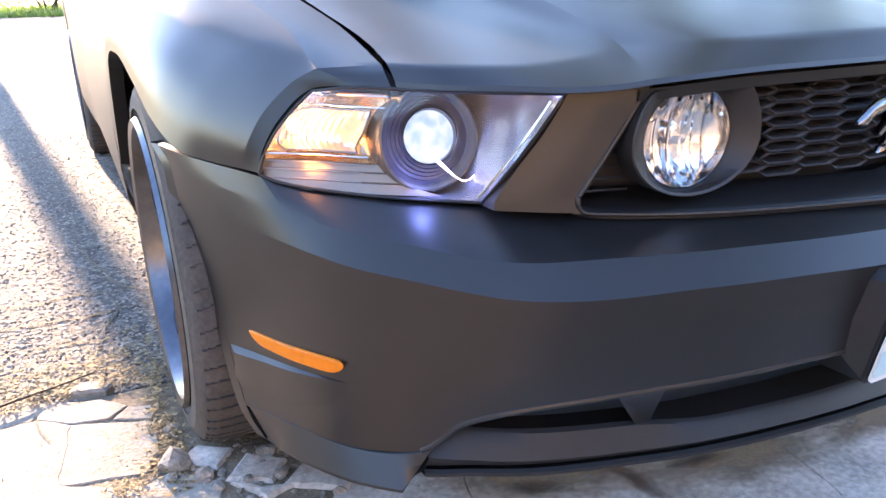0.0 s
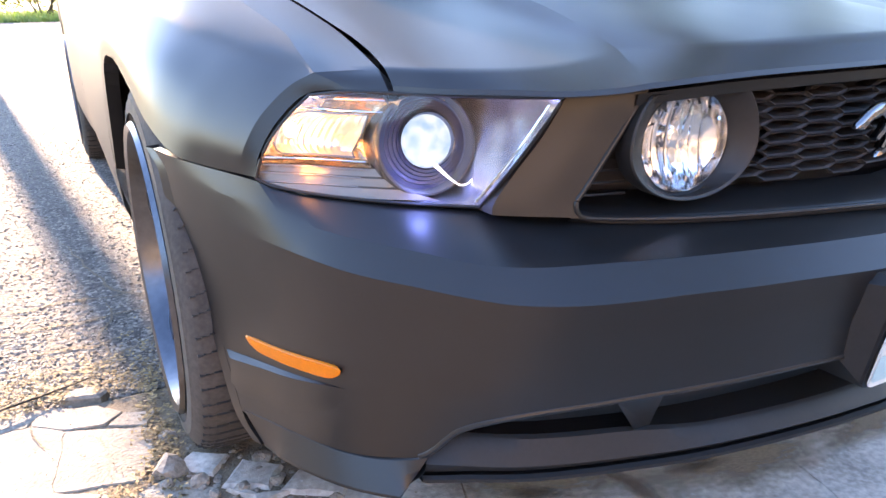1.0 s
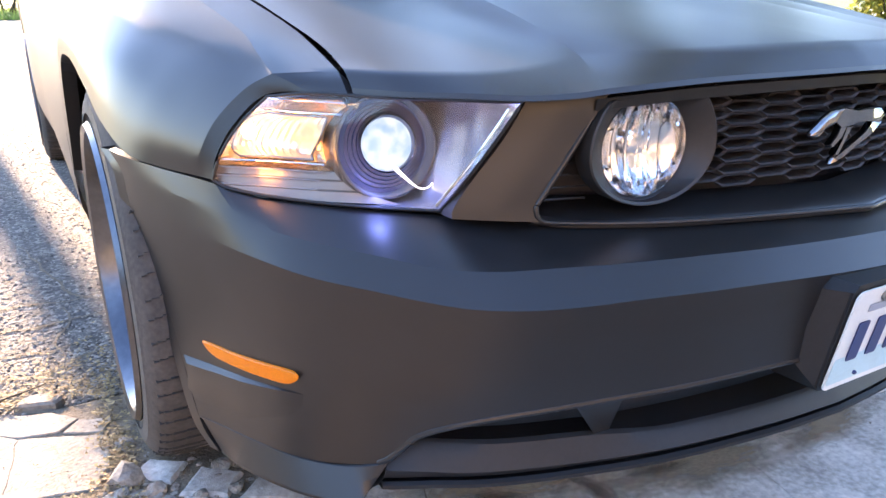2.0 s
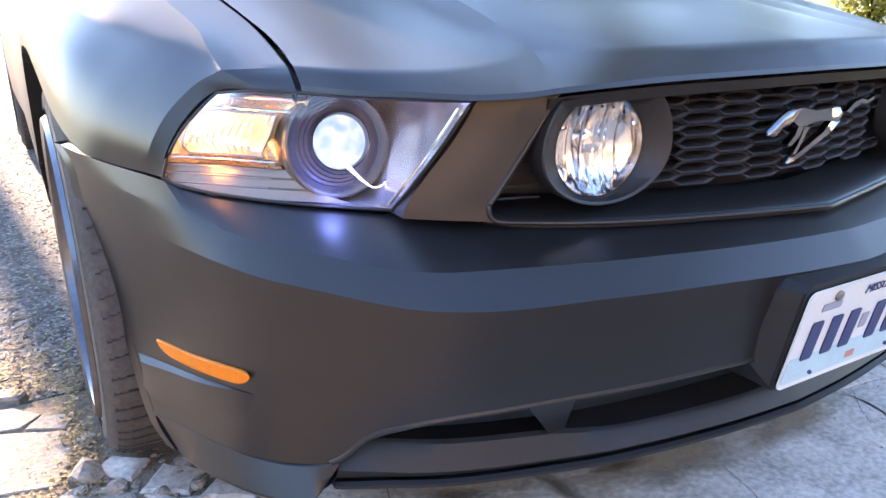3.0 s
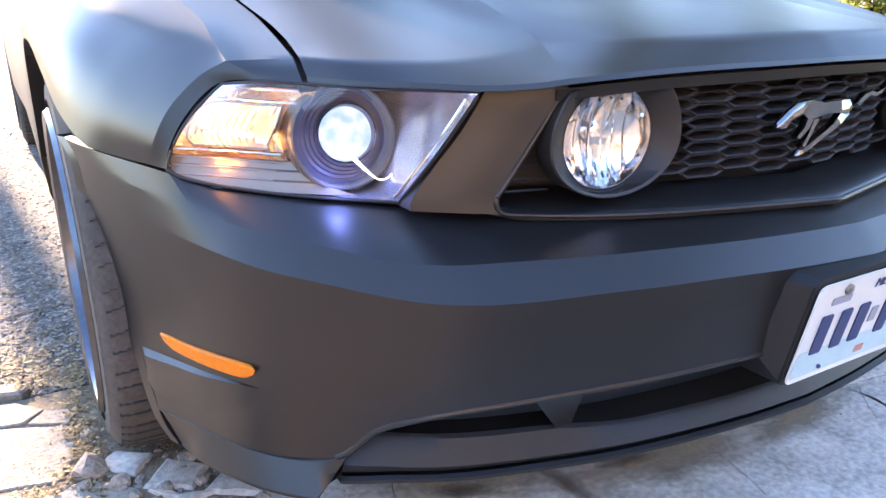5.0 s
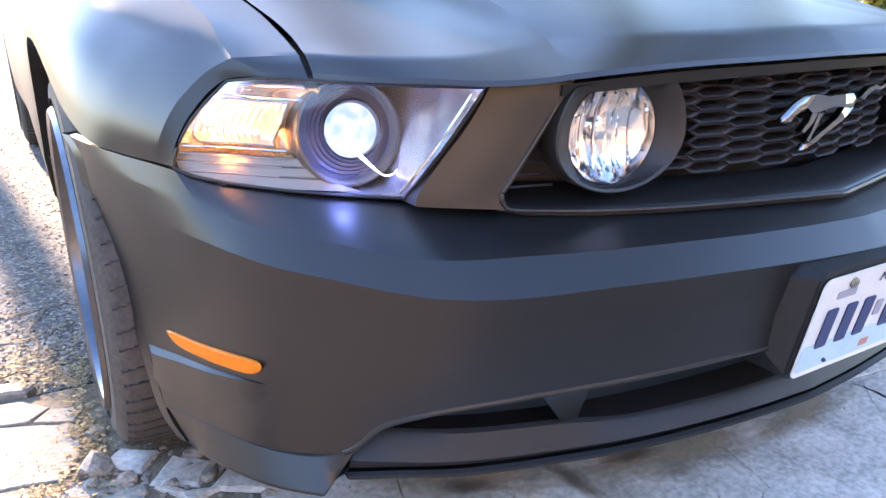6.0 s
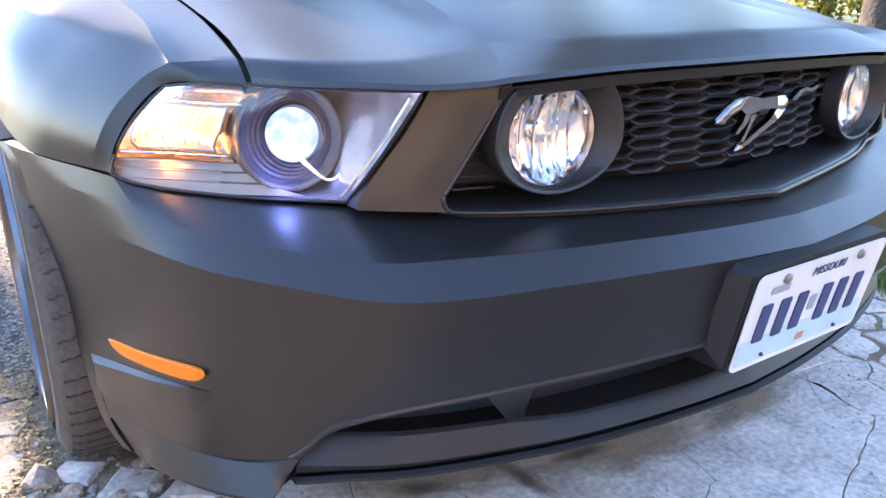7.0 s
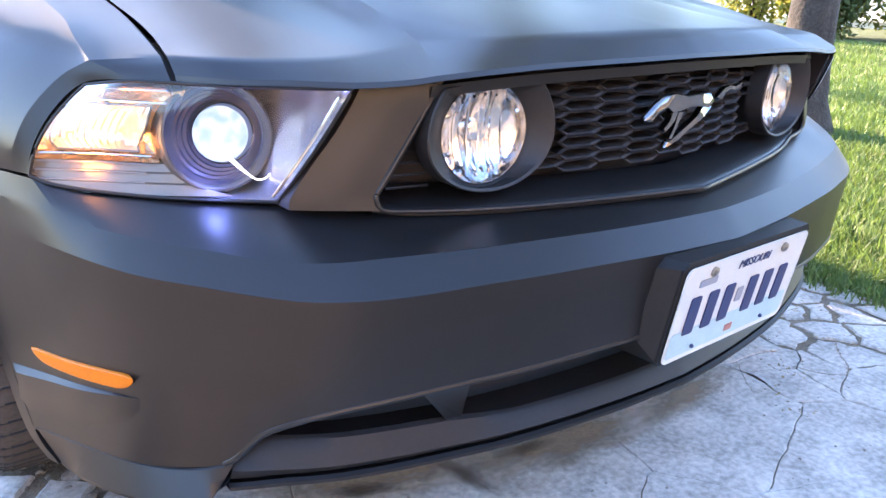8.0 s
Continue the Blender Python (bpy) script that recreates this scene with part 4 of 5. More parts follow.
# ---- grille: opening floor, lip, hexagon mesh, fog lamps, emblem ----
grille = new("grille")
grille.parent = car
tagged(grille, "black honeycomb grille with round fog lamps")
bm = bmesh.new()
LIP_Z = [(0, 0.537), (0.33, 0.542), (0.45, 0.5455), (0.490, 0.553)]
LIP_OFF = [(0, 0.068), (0.12, 0.083), (0.33, 0.102), (0.477, 0.120)]
skin(bm, [
    both(rail(0, 0.480, [(x, o + 0.075) for x, o in LIP_OFF], [(0, 0.556), (0.46, 0.562)], 40)),
    both(rail(0, 0.485, [(x, o + 0.006) for x, o in LIP_OFF], [(x, z + 0.004) for x, z in LIP_Z], 40)),
    both(rail(0, 0.488, LIP_OFF, LIP_Z, 40)),
    both(rail(0, 0.490, LIP_OFF, [(x, z - 0.007) for x, z in LIP_Z], 40)),
    both(rail(0, 0.490, [(x, o + 0.006) for x, o in LIP_OFF], [(x, z - 0.012) for x, z in LIP_Z], 40)),
    both(rail(0, 0.490, [(x, o + 0.05) for x, o in LIP_OFF], [(x, z - 0.014) for x, z in LIP_Z], 40)),
], across=2)
part("grille_lip", bm, PAINT, grille, "satin black lower grille lip", 25)
# one rolled rim runs down each pillar, round the corner and along the lip
bm = bmesh.new()
corner = [(0.413, 0.1865, 0.705), (0.4465, 0.194, 0.648), (0.4823, 0.203, 0.5891), (0.4925, 0.2055, 0.5735), (0.4945, 0.2050, 0.5655), (0.4910, 0.2045, 0.5560), (0.482, 0.203, 0.5505), (0.466, 0.2005, 0.5475)]
half = np.concatenate([rail(0, 0.44, [(x, o - 0.002) for x, o in LIP_OFF], [(x, z - 0.001) for x, z in LIP_Z], 40), spline(corner[::-1], 40)])
tube(bm, both(half), 0.0035, 10)
part("opening_rim", bm, PAINT, grille, "thin rolled rim of the grille opening")
bm = bmesh.new()
skin(bm, [both(rail(0, 0.47, 0.20, 0.70, 30)), both(rail(0, 0.47, 0.20, 0.54, 30))], across=1)
part("grille_backing", bm, VOID, grille)


def mesh_y(x):
    return nose(x) + table([(0, 0.135), (0.25, 0.142), (0.47, 0.130)], np.abs(x))


def hexagons(x0, x1, z0, z1, pitch, tall, slant):
    """Stretched hexagon cells with walls between them, each with its own depth."""
    bm = bmesh.new()
    n = int((x1 - x0) / pitch) + 3
    rows = int((z1 - z0) / tall) + 3
    wide = pitch - slant
    for i in range(-n, n + 1):
        cx = i * pitch
        if cx - pitch * 0.5 < x0 or cx + pitch * 0.5 > x1:
            continue
        for j in range(rows):
            cz = z0 + (j + (0.5 if i % 2 else 0.0)) * tall
            if math.hypot(abs(cx) - 0.342, cz - 0.62) < 0.106 or abs(cx) > 0.30:
                continue
            if cz - tall / 2 < z0 - tall * 0.3 or cz + tall / 2 > z1 + tall * 0.3:
                continue
            def ring(kx, kz, dy):
                out = []
                for dx, dz in ((-wide / 2 - slant, 0), (-wide / 2, tall / 2), (wide / 2, tall / 2), (wide / 2 + slant, 0), (wide / 2, -tall / 2), (-wide / 2, -tall / 2)):
                    x = cx + dx - math.copysign(kx, dx)
                    z = cz + dz - (math.copysign(kz, dz) if dz else 0)
                    out.append(bm.verts.new((x, float(mesh_y(x)) + dy, z)))
                return out
            rs = [ring(0, 0, 0.005), ring(0.0012, 0.0012, 0.0), ring(0.0042, 0.0030, 0.003), ring(0.0080, 0.0042, 0.034)]
            for a, b in zip(rs, rs[1:]):
                for k in range(6):
                    bm.faces.new([a[k], a[(k + 1) % 6], b[(k + 1) % 6], b[k]])
    return bm


part("honeycomb", hexagons(-0.47, 0.47, 0.566, 0.692, 0.060, 0.0168, 0.012), GRILLE, grille, "black plastic honeycomb mesh", 20)


def fog_lamp(side):
    fog = new("fog_lamp")
    fog.parent = grille
    tagged(fog, "round clear fog lamp in a black ring")
    m = Matrix.Translation((side * 0.342, 0.186, 0.632)) @ Matrix.Rotation(radians(6 * side), 4, "Z") @ Matrix.Rotation(radians(90), 4, "X")

    def flat(p):
        k = 0.0580 + max(0, p.xy.length - 0.064) * 0.2
        low = 1 - 0.27 * min(1, max(0, (p.xy.length - 0.068) / 0.02))
        return Vector((p.x, min(p.y, k) if p.y > 0 else p.y * low, p.z))

    bm = bmesh.new()
    rings(bm, [(0.0655, -0.055), (0.0655, -0.004), (0.068, -0.001), (0.0900, 0.017), (0.0945, 0.019), (0.0965, 0.017), (0.0970, 0.012), (0.0975, -0.012)], 96, m, squash=flat)
    part("bezel_ring", bm, BEZEL, fog, "black bezel ring", 30)
    bm = bmesh.new()
    prof = [(0.0645, -0.004)] + [(0.0645 * math.sqrt(1 - k / 10), -0.006 - 0.024 * k / 10) for k in range(1, 10)] + [(0.0005, -0.031)]
    rows = rings(bm, prof, 72, m, squash=flat)
    part("bowl", bm, FOG_CHROME, fog, "bright reflector bowl with ribs", 60)
    bm = bmesh.new()
    for k in range(-3, 4):
        x = k * 0.0165
        h = math.sqrt(max(0.058 ** 2 - x ** 2, 0))
        pts = [(x * (1 + 0.12 * math.cos(a)), h * math.sin(a) * 0.86, -0.004 - 0.016 * math.cos(a)) for a in np.linspace(-1.45, 1.45, 12)]
        tube(bm, [m @ flat(Vector(p)) for p in pts], 0.0022, 6)
    part("ribbing", bm, FOG_CHROME, fog)
    bm = bmesh.new()
    rings(bm, [(0.0655, -0.006), (0.060, 0.0005), (0.045, 0.0055), (0.025, 0.008), (0.0005, 0.009)], 72, m, squash=flat)
    g = part("cover_glass", bm, FOG_GLASS, fog, "clear ribbed glass")
    g.visible_shadow = False
    bm = bmesh.new()
    rings(bm, [(0.0005, -0.018), (0.012, -0.019), (0.013, -0.040)], 24, m)
    part("bulb_shield", bm, CHROME, fog)


for side in (-1, 1):
    fog_lamp(side)
# plain bars between fog lamp and the end of the opening
for side in (-1, 1):
    for k in range(8):
        bm = bmesh.new()
        z = 0.570 + 0.0150 * k
        x1 = 0.470 - 0.30 * max(0, (z - 0.56))
        pts = [(side * x, float(mesh_y(x)) + 0.004, z) for x in np.linspace(0.412, x1, 6)]
        tube(bm, pts, 0.0018, 6)
        part("grille_bar", bm, TRIM, grille)

# plain chrome emblem shape: sweeping bar, wedge and struts
emblem = new("emblem")
emblem.parent = grille
tagged(emblem, "bright chrome emblem shape on the grille")


def emblem_piece(name, pts, y0=0.112, t=0.010):
    bm = bmesh.new()
    c = np.mean(pts, 0)
    back, edge, top = [], [], []
    for p in pts:
        q = c + (np.array(p) - c) * 0.90
        back.append(bm.verts.new((p[0], y0 + t, p[1])))
        edge.append(bm.verts.new((p[0], y0 + 0.0035, p[1])))
        top.append(bm.verts.new((q[0], y0, q[1])))
    k = len(pts)
    for a, b in ((back, edge), (edge, top)):
        for i in range(k):
            bm.faces.new([a[i], a[(i + 1) % k], b[(i + 1) % k], b[i]])
    bm.faces.new(top)
    bmesh.ops.triangulate(bm, faces=[f for f in bm.faces if len(f.verts) > 4])
    return part(name, bm, DARK_CHROME, emblem, "", 50)


emblem_piece("sweep_bar", [(-0.122, 0.640), (-0.118, 0.646), (-0.100, 0.660), (-0.086, 0.669), (-0.062, 0.674), (-0.030, 0.668), (0.004, 0.669), (0.028, 0.668), (0.039, 0.658), (0.030, 0.646), (0.010, 0.650), (-0.020, 0.652), (-0.045, 0.647), (-0.064, 0.646), (-0.078, 0.655), (-0.100, 0.649), (-0.115, 0.637)])
emblem_piece("strut", [(-0.064, 0.648), (-0.050, 0.648), (-0.057, 0.634), (-0.075, 0.620), (-0.081, 0.624), (-0.068, 0.636)])
emblem_piece("strut", [(-0.050, 0.648), (-0.038, 0.648), (-0.050, 0.625), (-0.060, 0.607), (-0.067, 0.609), (-0.056, 0.628)])
emblem_piece("strut", [(0.010, 0.652), (0.032, 0.650), (0.010, 0.632), (-0.020, 0.619), (-0.050, 0.603), (-0.070, 0.597), (-0.068, 0.604), (-0.030, 0.623), (-0.004, 0.637)])
emblem_piece("tail_bar", [(0.034, 0.660), (0.044, 0.664), (0.056, 0.673), (0.070, 0.677), (0.086, 0.674), (0.104, 0.680), (0.100, 0.673), (0.086, 0.668), (0.070, 0.671), (0.058, 0.665), (0.046, 0.656)])

# ---- number plate and its bracket ----
LEAN_PLATE = radians(8.9)
PM = Matrix.Translation((-0.002, 0.0035, 0.3935)) @ Matrix.Rotation(LEAN_PLATE, 4, "X")   # local x across, z up the plate, y into the car


def rounded(w, h, r, k=5):
    out = []
    for cx, cz, a0 in ((w - r, h - r, 0), (-w + r, h - r, 90), (-w + r, -h + r, 180), (w - r, -h + r, 270)):
        for i in range(k):
            a = radians(a0 + 90 * i / (k - 1))
            out.append((cx + r * math.cos(a), cz + r * math.sin(a)))
    return out


def plate_sheet(name, w, h, r, cx, cz, y0, y1, mat, parent, label="", rim=0.0):
    bm = bmesh.new()
    ring = rounded(w, h, r)
    a = [bm.verts.new(PM @ Vector((cx + x, y1, cz + z))) for x, z in ring]
    b = [bm.verts.new(PM @ Vector((cx + x, y0, cz + z))) for x, z in ring]
    n = len(ring)
    for i in range(n):
        bm.faces.new([a[i], a[(i + 1) % n], b[(i + 1) % n], b[i]])
    if rim:
        c = [bm.verts.new(PM @ Vector((cx + x * (1 - rim / w), y0 + 0.0012, cz + z * (1 - rim / h)))) for x, z in ring]
        for i in range(n):
            bm.faces.new([b[i], b[(i + 1) % n], c[(i + 1) % n], c[i]])
        b = c
    bm.faces.new(b)
    bm.faces.new(a[::-1])
    return part(name, bm, mat, parent, label, 40)


bm = bmesh.new()
front = np.array([tuple(PM @ Vector((x, 0.004, z))) for x, z in ((-0.158, 0.075), (-0.150, 0.085), (0.150, 0.085), (0.158, 0.075), (0.158, -0.070), (0.150, -0.078), (-0.150, -0.078), (-0.158, -0.070))])
shelf = front + [0, 0.004, 0]
back = np.array([(-0.172, 0.045, 0.462), (-0.160, 0.050, 0.478), (0.160, 0.050, 0.478), (0.172, 0.045, 0.462), (0.188, 0.062, 0.375), (0.160, 0.10, 0.318), (-0.160, 0.10, 0.318), (-0.188, 0.062, 0.375)])
vs_ = skin(bm, [back, shelf, front], across=1, loop=True)
bm.faces.new(vs_[-1])
bracket = part("plate_bracket", bm, TRIM, car, "black plastic plate bracket", 20)
plate = plate_sheet("number_plate", 0.1525, 0.0762, 0.012, 0, 0, 0.0, 0.002, PLATE, car, "white and pale blue embossed number plate", 0.004)
plate_sheet("plate_tint", 0.1465, 0.021, 0.006, 0, -0.048, 0.0004, 0.001, PLATE_BLUE, plate, "pale blue lower band")
for k, cx in enumerate((-0.112, -0.070, -0.030, 0.030, 0.070, 0.110)):
    plate_sheet("bar", 0.0115, 0.030, 0.003, cx, -0.004, -0.0008, 0.0008, INK, plate, "dark blue bar")
plate_sheet("bar", 0.008, 0.012, 0.002, 0.0, 0.002, 0.0, 0.0008, INK_GREY, plate, "grey bar")
text = bpy.data.curves.new("lettering", "FONT")
text.body, text.size, text.align_x, text.shear, text.extrude = "MISSOURI", 0.0185, "CENTER", 0.25, 0.0004
text_ob = bpy.data.objects.new("lettering", text)
letters = bpy.data.meshes.new_from_object(text_ob)
bpy.data.objects.remove(text_ob)
letters.transform(PM @ Matrix.Translation((0.012, 0.0, 0.050)) @ Matrix.Rotation(radians(90), 4, "X"))
letters.materials.clear()
letters.materials.append(INK)
lettering = new("lettering", letters)
lettering.parent = plate
tagged(lettering, "dark state name lettering")
plate_sheet("bar", 0.020, 0.0055, 0.002, -0.095, 0.046, 0.0, 0.0008, INK_GREY, plate, "grey bar")
plate_sheet("bar", 0.010, 0.006, 0.002, 0.000, -0.055, 0.0, 0.0008, STICKER, plate, "reddish bar")
for cx, cz, r in ((-0.089, 0.0605, 0.0075), (0.089, 0.0605, 0.0075), (-0.089, -0.0605, 0.003), (0.089, -0.0605, 0.003)):
    bm = bmesh.new()
    rings(bm, [(r, 0.0), (r, 0.003), (r * 0.7, 0.0045), (0.0004, 0.005)], 16, PM @ Matrix.Translation((cx, 0.001, cz)) @ Matrix.Rotation(radians(90), 4, "X"))
    part("bolt", bm, BOLT if r > 0.005 else INK, plate, "rusty bolt head" if r > 0.005 else "empty bolt hole")


# ---- ground ----
def noise2(x, y, s, k=0.0):
    return noise.noise(Vector((x * s, y * s, k)))


def slab(name, pts, mat, parent=None, z0=-0.03, z1=0.0, bevel=0.006, label="", rough=0.004, seed=0):
    """A flat piece with an uneven outline: points round it, thickness from z0 to z1."""
    rng = random.Random(seed)
    ring = []
    for i in range(len(pts)):
        a, b = Vector(pts[i]), Vector(pts[(i + 1) % len(pts)])
        n = max(2, int((b - a).length / 0.016))
        side = (b - a).normalized()
        for k in range(n):
            p = a.lerp(b, k / n)
            way = Vector((-side.y, side.x)) * (1 if (side.x, side.y) > (0, 0) else -1)
            ring.append(p + way * ((noise2(p.x, p.y, 9, 3.0) * 2.0 + noise2(p.x, p.y, 31, 5.0) * 0.7) * rough) + Vector((-side.y, side.x)) * rng.uniform(0, rough * 0.1))
    c = sum(ring, Vector((0, 0))) / len(ring)
    bm = bmesh.new()
    low = [bm.verts.new((p.x, p.y, z0)) for p in ring]
    mid = [bm.verts.new((p.x, p.y, z1 - bevel)) for p in ring]
    top = []
    for p in ring:
        q = p + (c - p).normalized() * bevel * rng.uniform(0.6, 1.6)
        top.append(bm.verts.new((q.x, q.y, z1)))
    n = len(ring)
    for a, b in ((low, mid), (mid, top)):
        for i in range(n):
            bm.faces.new([a[i], a[(i + 1) % n], b[(i + 1) % n], b[i]])
    bm.faces.new(top)
    bmesh.ops.triangulate(bm, faces=[f for f in bm.faces if len(f.verts) > 4])
    return part(name, bm, mat, parent, label, 18)


def clip(poly, p, n):
    """The part of a convex polygon on the far side of the line through p with normal n."""
    out = []
    for i in range(len(poly)):
        a, b = poly[i], poly[(i + 1) % len(poly)]
        da, db = (a - p).dot(n), (b - p).dot(n)
        if da >= 0:
            out.append(a)
        if da * db < 0:
            out.append(a.lerp(b, da / (da - db)))
    return out


def cells(seeds, bounds, gap):
    """The pieces that a cracked sheet breaks into, one round each seed, drawn in by half the gap."""
    x0, y0, x1, y1 = bounds
    for i, s in enumerate(seeds):
        poly = [Vector(q) for q in ((x0, y0), (x1, y0), (x1, y1), (x0, y1))]
        for j, t in enumerate(seeds):
            if i != j:
                d = s - t
                poly = clip(poly, (s + t) / 2 + d.normalized() * gap / 2, d)
                if len(poly) < 3:
                    break
        if len(poly) > 2:
            yield s, poly


bm = bmesh.new()
bmesh.ops.create_grid(bm, x_segments=60, y_segments=60, size=300, matrix=Matrix.Translation((0, 0, -0.035)))
ground = tagged(part("ground", bm, LAWN), "grassy soil reaching to the horizon", "ground", kind="structure")
bm = bmesh.new()
for a in ((-1.35, 0.40), (-0.87, 0.40), (-0.87, -0.34), (1.20, -0.34), (1.20, 1.05), (-1.35, 1.05)):
    bm.verts.new((*a, -0.0038))
bm.faces.new(bm.verts[:])
tagged(part("joint_dirt", bm, DIRT), "dark dirt and grit between broken concrete", "dirt", kind="structure")

# worn asphalt drive, with an uneven front edge
bm = bmesh.new()
nx, ny = 120, 150
grid = []
for j in range(ny + 1):
    row = []
    for i in range(nx + 1):
        x = -5.5 + 6.6 * i / nx
        y = 1.10 + 20.4 * (j / ny) ** 2
        if j == 0:
            y += 0.05 * noise2(x, 0, 5) + 0.03 * noise2(x, 0, 17)
        row.append(bm.verts.new((x, y, -0.012 + 0.006 * noise2(x, y, 2.3) - (0.022 if j == 0 else 0))))
    grid.append(row)
for r, s in zip(grid, grid[1:]):
    for i in range(nx):
        bm.faces.new([r[i], r[i + 1], s[i + 1], s[i]])
drive = tagged(part("road", bm, ASPHALT), "worn pale asphalt drive with loose grit", "drive", kind="structure")

bm = bmesh.new()
for a in ((-9, -8.9), (9, -8.9), (9, -0.36), (-0.88, -0.36), (-0.88, 0.39), (-1.37, 0.39), (-1.37, 1.02), (-9, 1.02)):
    bm.verts.new((*a, -0.024))
bm.faces.new(bm.verts[:])
tagged(part("pavement", bm, YARD), "pale worn concrete yard in front of the car", "yard", kind="structure")

# concrete apron in front of and beside the car: whole towards the middle, broken up towards the lawn
apron = tagged(new("pavement"), "old grey concrete apron, cracked and broken at its edges", "concrete apron", kind="structure")
rng = random.Random(5)
seeds = []


def scatter(n, x0, y0, x1, y1, least):
    made, tries = 0, 0
    while made < n and tries < 4000:
        tries += 1
        p = Vector((rng.uniform(x0, x1), rng.uniform(y0, y1)))
        if all((p - q).length > least for q in seeds):
            seeds.append(p)
            made += 1


seeds += [Vector(p) for p in ((1.14, 0.40), (1.15, 0.27), (0.95, 0.30), (1.01, 0.23), (0.87, 0.22), (0.94, 0.15), (0.78, 0.15), (0.75, 0.28), (0.62, 0.29), (0.56, 0.15), (0.64, 0.13), (0.68, 0.03), (0.60, 0.21), (0.41, 0.16), (0.47, -0.03), (1.13, 0.21), (1.02, 0.39), (0.91, 0.34))]
scatter(20, 0.60, 0.55, 1.24, 1.0, 0.11)
scatter(6, 0.35, -0.32, 1.2, 0.0, 0.26)
scatter(6, -0.75, -0.3, 0.5, 0.9, 0.50)
for k, (s, poly) in enumerate(cells(seeds, (-0.86, -0.34, 1.20, 1.05), 0.0012)):
    if s.x > 0.95 and poly:
        poly = [Vector((min(p.x, 1.17 + 0.05 * noise2(0, p.y, 4)), p.y)) for p in poly]
    poly = clip(poly, Vector((-0.70, 0.58)), Vector((0.65, -0.31)))
    if len(poly) < 3:
        continue
    small = s.x > 0.38
    worn = small and s.x + 0.6 * s.y > 0.86
    if worn:
        mid = sum(poly, Vector((0, 0))) / len(poly)
        poly = [p + (mid - p).normalized() * rng.uniform(0.001, 0.007) for p in poly]
    slab("slab", poly, CONCRETE, apron, -0.03, rng.uniform(-0.002, 0.001) if small else rng.uniform(-0.0006, 0.0006), 0.007 if worn else 0.0018 if small else 0.0008, "", 0.012 if worn else 0.010, k)

# pale slabs beside the front wheel
for k, poly in enumerate((
    [(-1.137, 0.772), (-1.004, 0.742), (-0.975, 0.80), (-0.972, 0.885), (-0.985, 0.905), (-1.118, 0.958)],
    [(-1.36, 0.80), (-1.150, 0.770), (-1.128, 0.955), (-1.18, 1.0), (-1.36, 1.015)],
    [(-1.175, 1.008), (-1.125, 0.968), (-1.05, 0.955), (-1.02, 0.985), (-1.06, 1.035), (-1.15, 1.055)],
    [(-1.36, 1.025), (-1.19, 1.015), (-1.16, 1.06), (-1.22, 1.12), (-1.36, 1.10)],
    [(-1.04, 0.945), (-0.975, 0.915), (-0.955, 0.96), (-1.01, 0.98)],
    [(-1.36, 0.40), (-1.03, 0.44), (-0.99, 0.56), (-1.03, 0.690), (-1.145, 0.755), (-1.36, 0.79)],
    [(-1.020, 0.690), (-0.975, 0.57), (-0.90, 0.555), (-0.895, 0.650), (-0.965, 0.708)],
)):
    mid = sum((Vector(p) for p in poly), Vector((0, 0))) / len(poly)
    poly = [mid + (Vector(p) - mid) * 1.085 for p in poly]
    slab("pale_slab", poly, CONCRETE_PALE, apron, -0.03, -0.0015 + 0.001 * (k % 3), 0.002, "pale sun-bleached broken slab" if k == 0 else "", 0.006, 40 + k)


def lump(r, seed, flat=0.6):
    """Vertices and faces of one angular stone."""
    b = bmesh.new()
    bmesh.ops.create_icosphere(b, subdivisions=1 if r >= 1 else 2, radius=r)
    q = random.Random(seed)
    for v in b.verts:
        v.co *= q.uniform(0.72, 1.15) if r >= 1 else 1 + 0.42 * noise.noise(v.co / r * 1.1 + Vector((seed * 3.1, 0, 0))) + q.uniform(-0.05, 0.05)
        v.co.z *= flat
    vs = np.array([v.co[:] for v in b.verts])
    b.verts.index_update()
    fs = [[v.index for v in f.verts] for f in b.faces]
    b.free()
    return vs, fs


LUMPS = [lump(1.0, k, 0.45 + 0.1 * (k % 4)) for k in range(8)]


def strew(name, mat, places, label, category, kinds=LUMPS, sharp=20):
    """Many small pieces as one sheet of stuff: places are (x, y, z, size)."""
    q = random.Random(len(places))
    verts, faces, base = [], [], 0
    for x, y, z, r in places:
        vs, fs = kinds[q.randrange(len(kinds))]
        a = q.uniform(0, 6.28)
        c, s = math.cos(a), math.sin(a)
        p = vs * r
        t = q.uniform(-0.25, 0.25)
        verts.append(np.stack([x + c * p[:, 0] - s * p[:, 1], y + s * p[:, 0] + c * p[:, 1], z + p[:, 2] + t * p[:, 0]], 1))
        faces += [[i + base for i in f] for f in fs]
        base += len(vs)
    me = bpy.data.meshes.new(name)
    me.from_pydata(np.concatenate(verts).tolist(), [], faces)
    me.materials.append(mat)
    return tagged(new(name, me), label, category, kind="stuff")


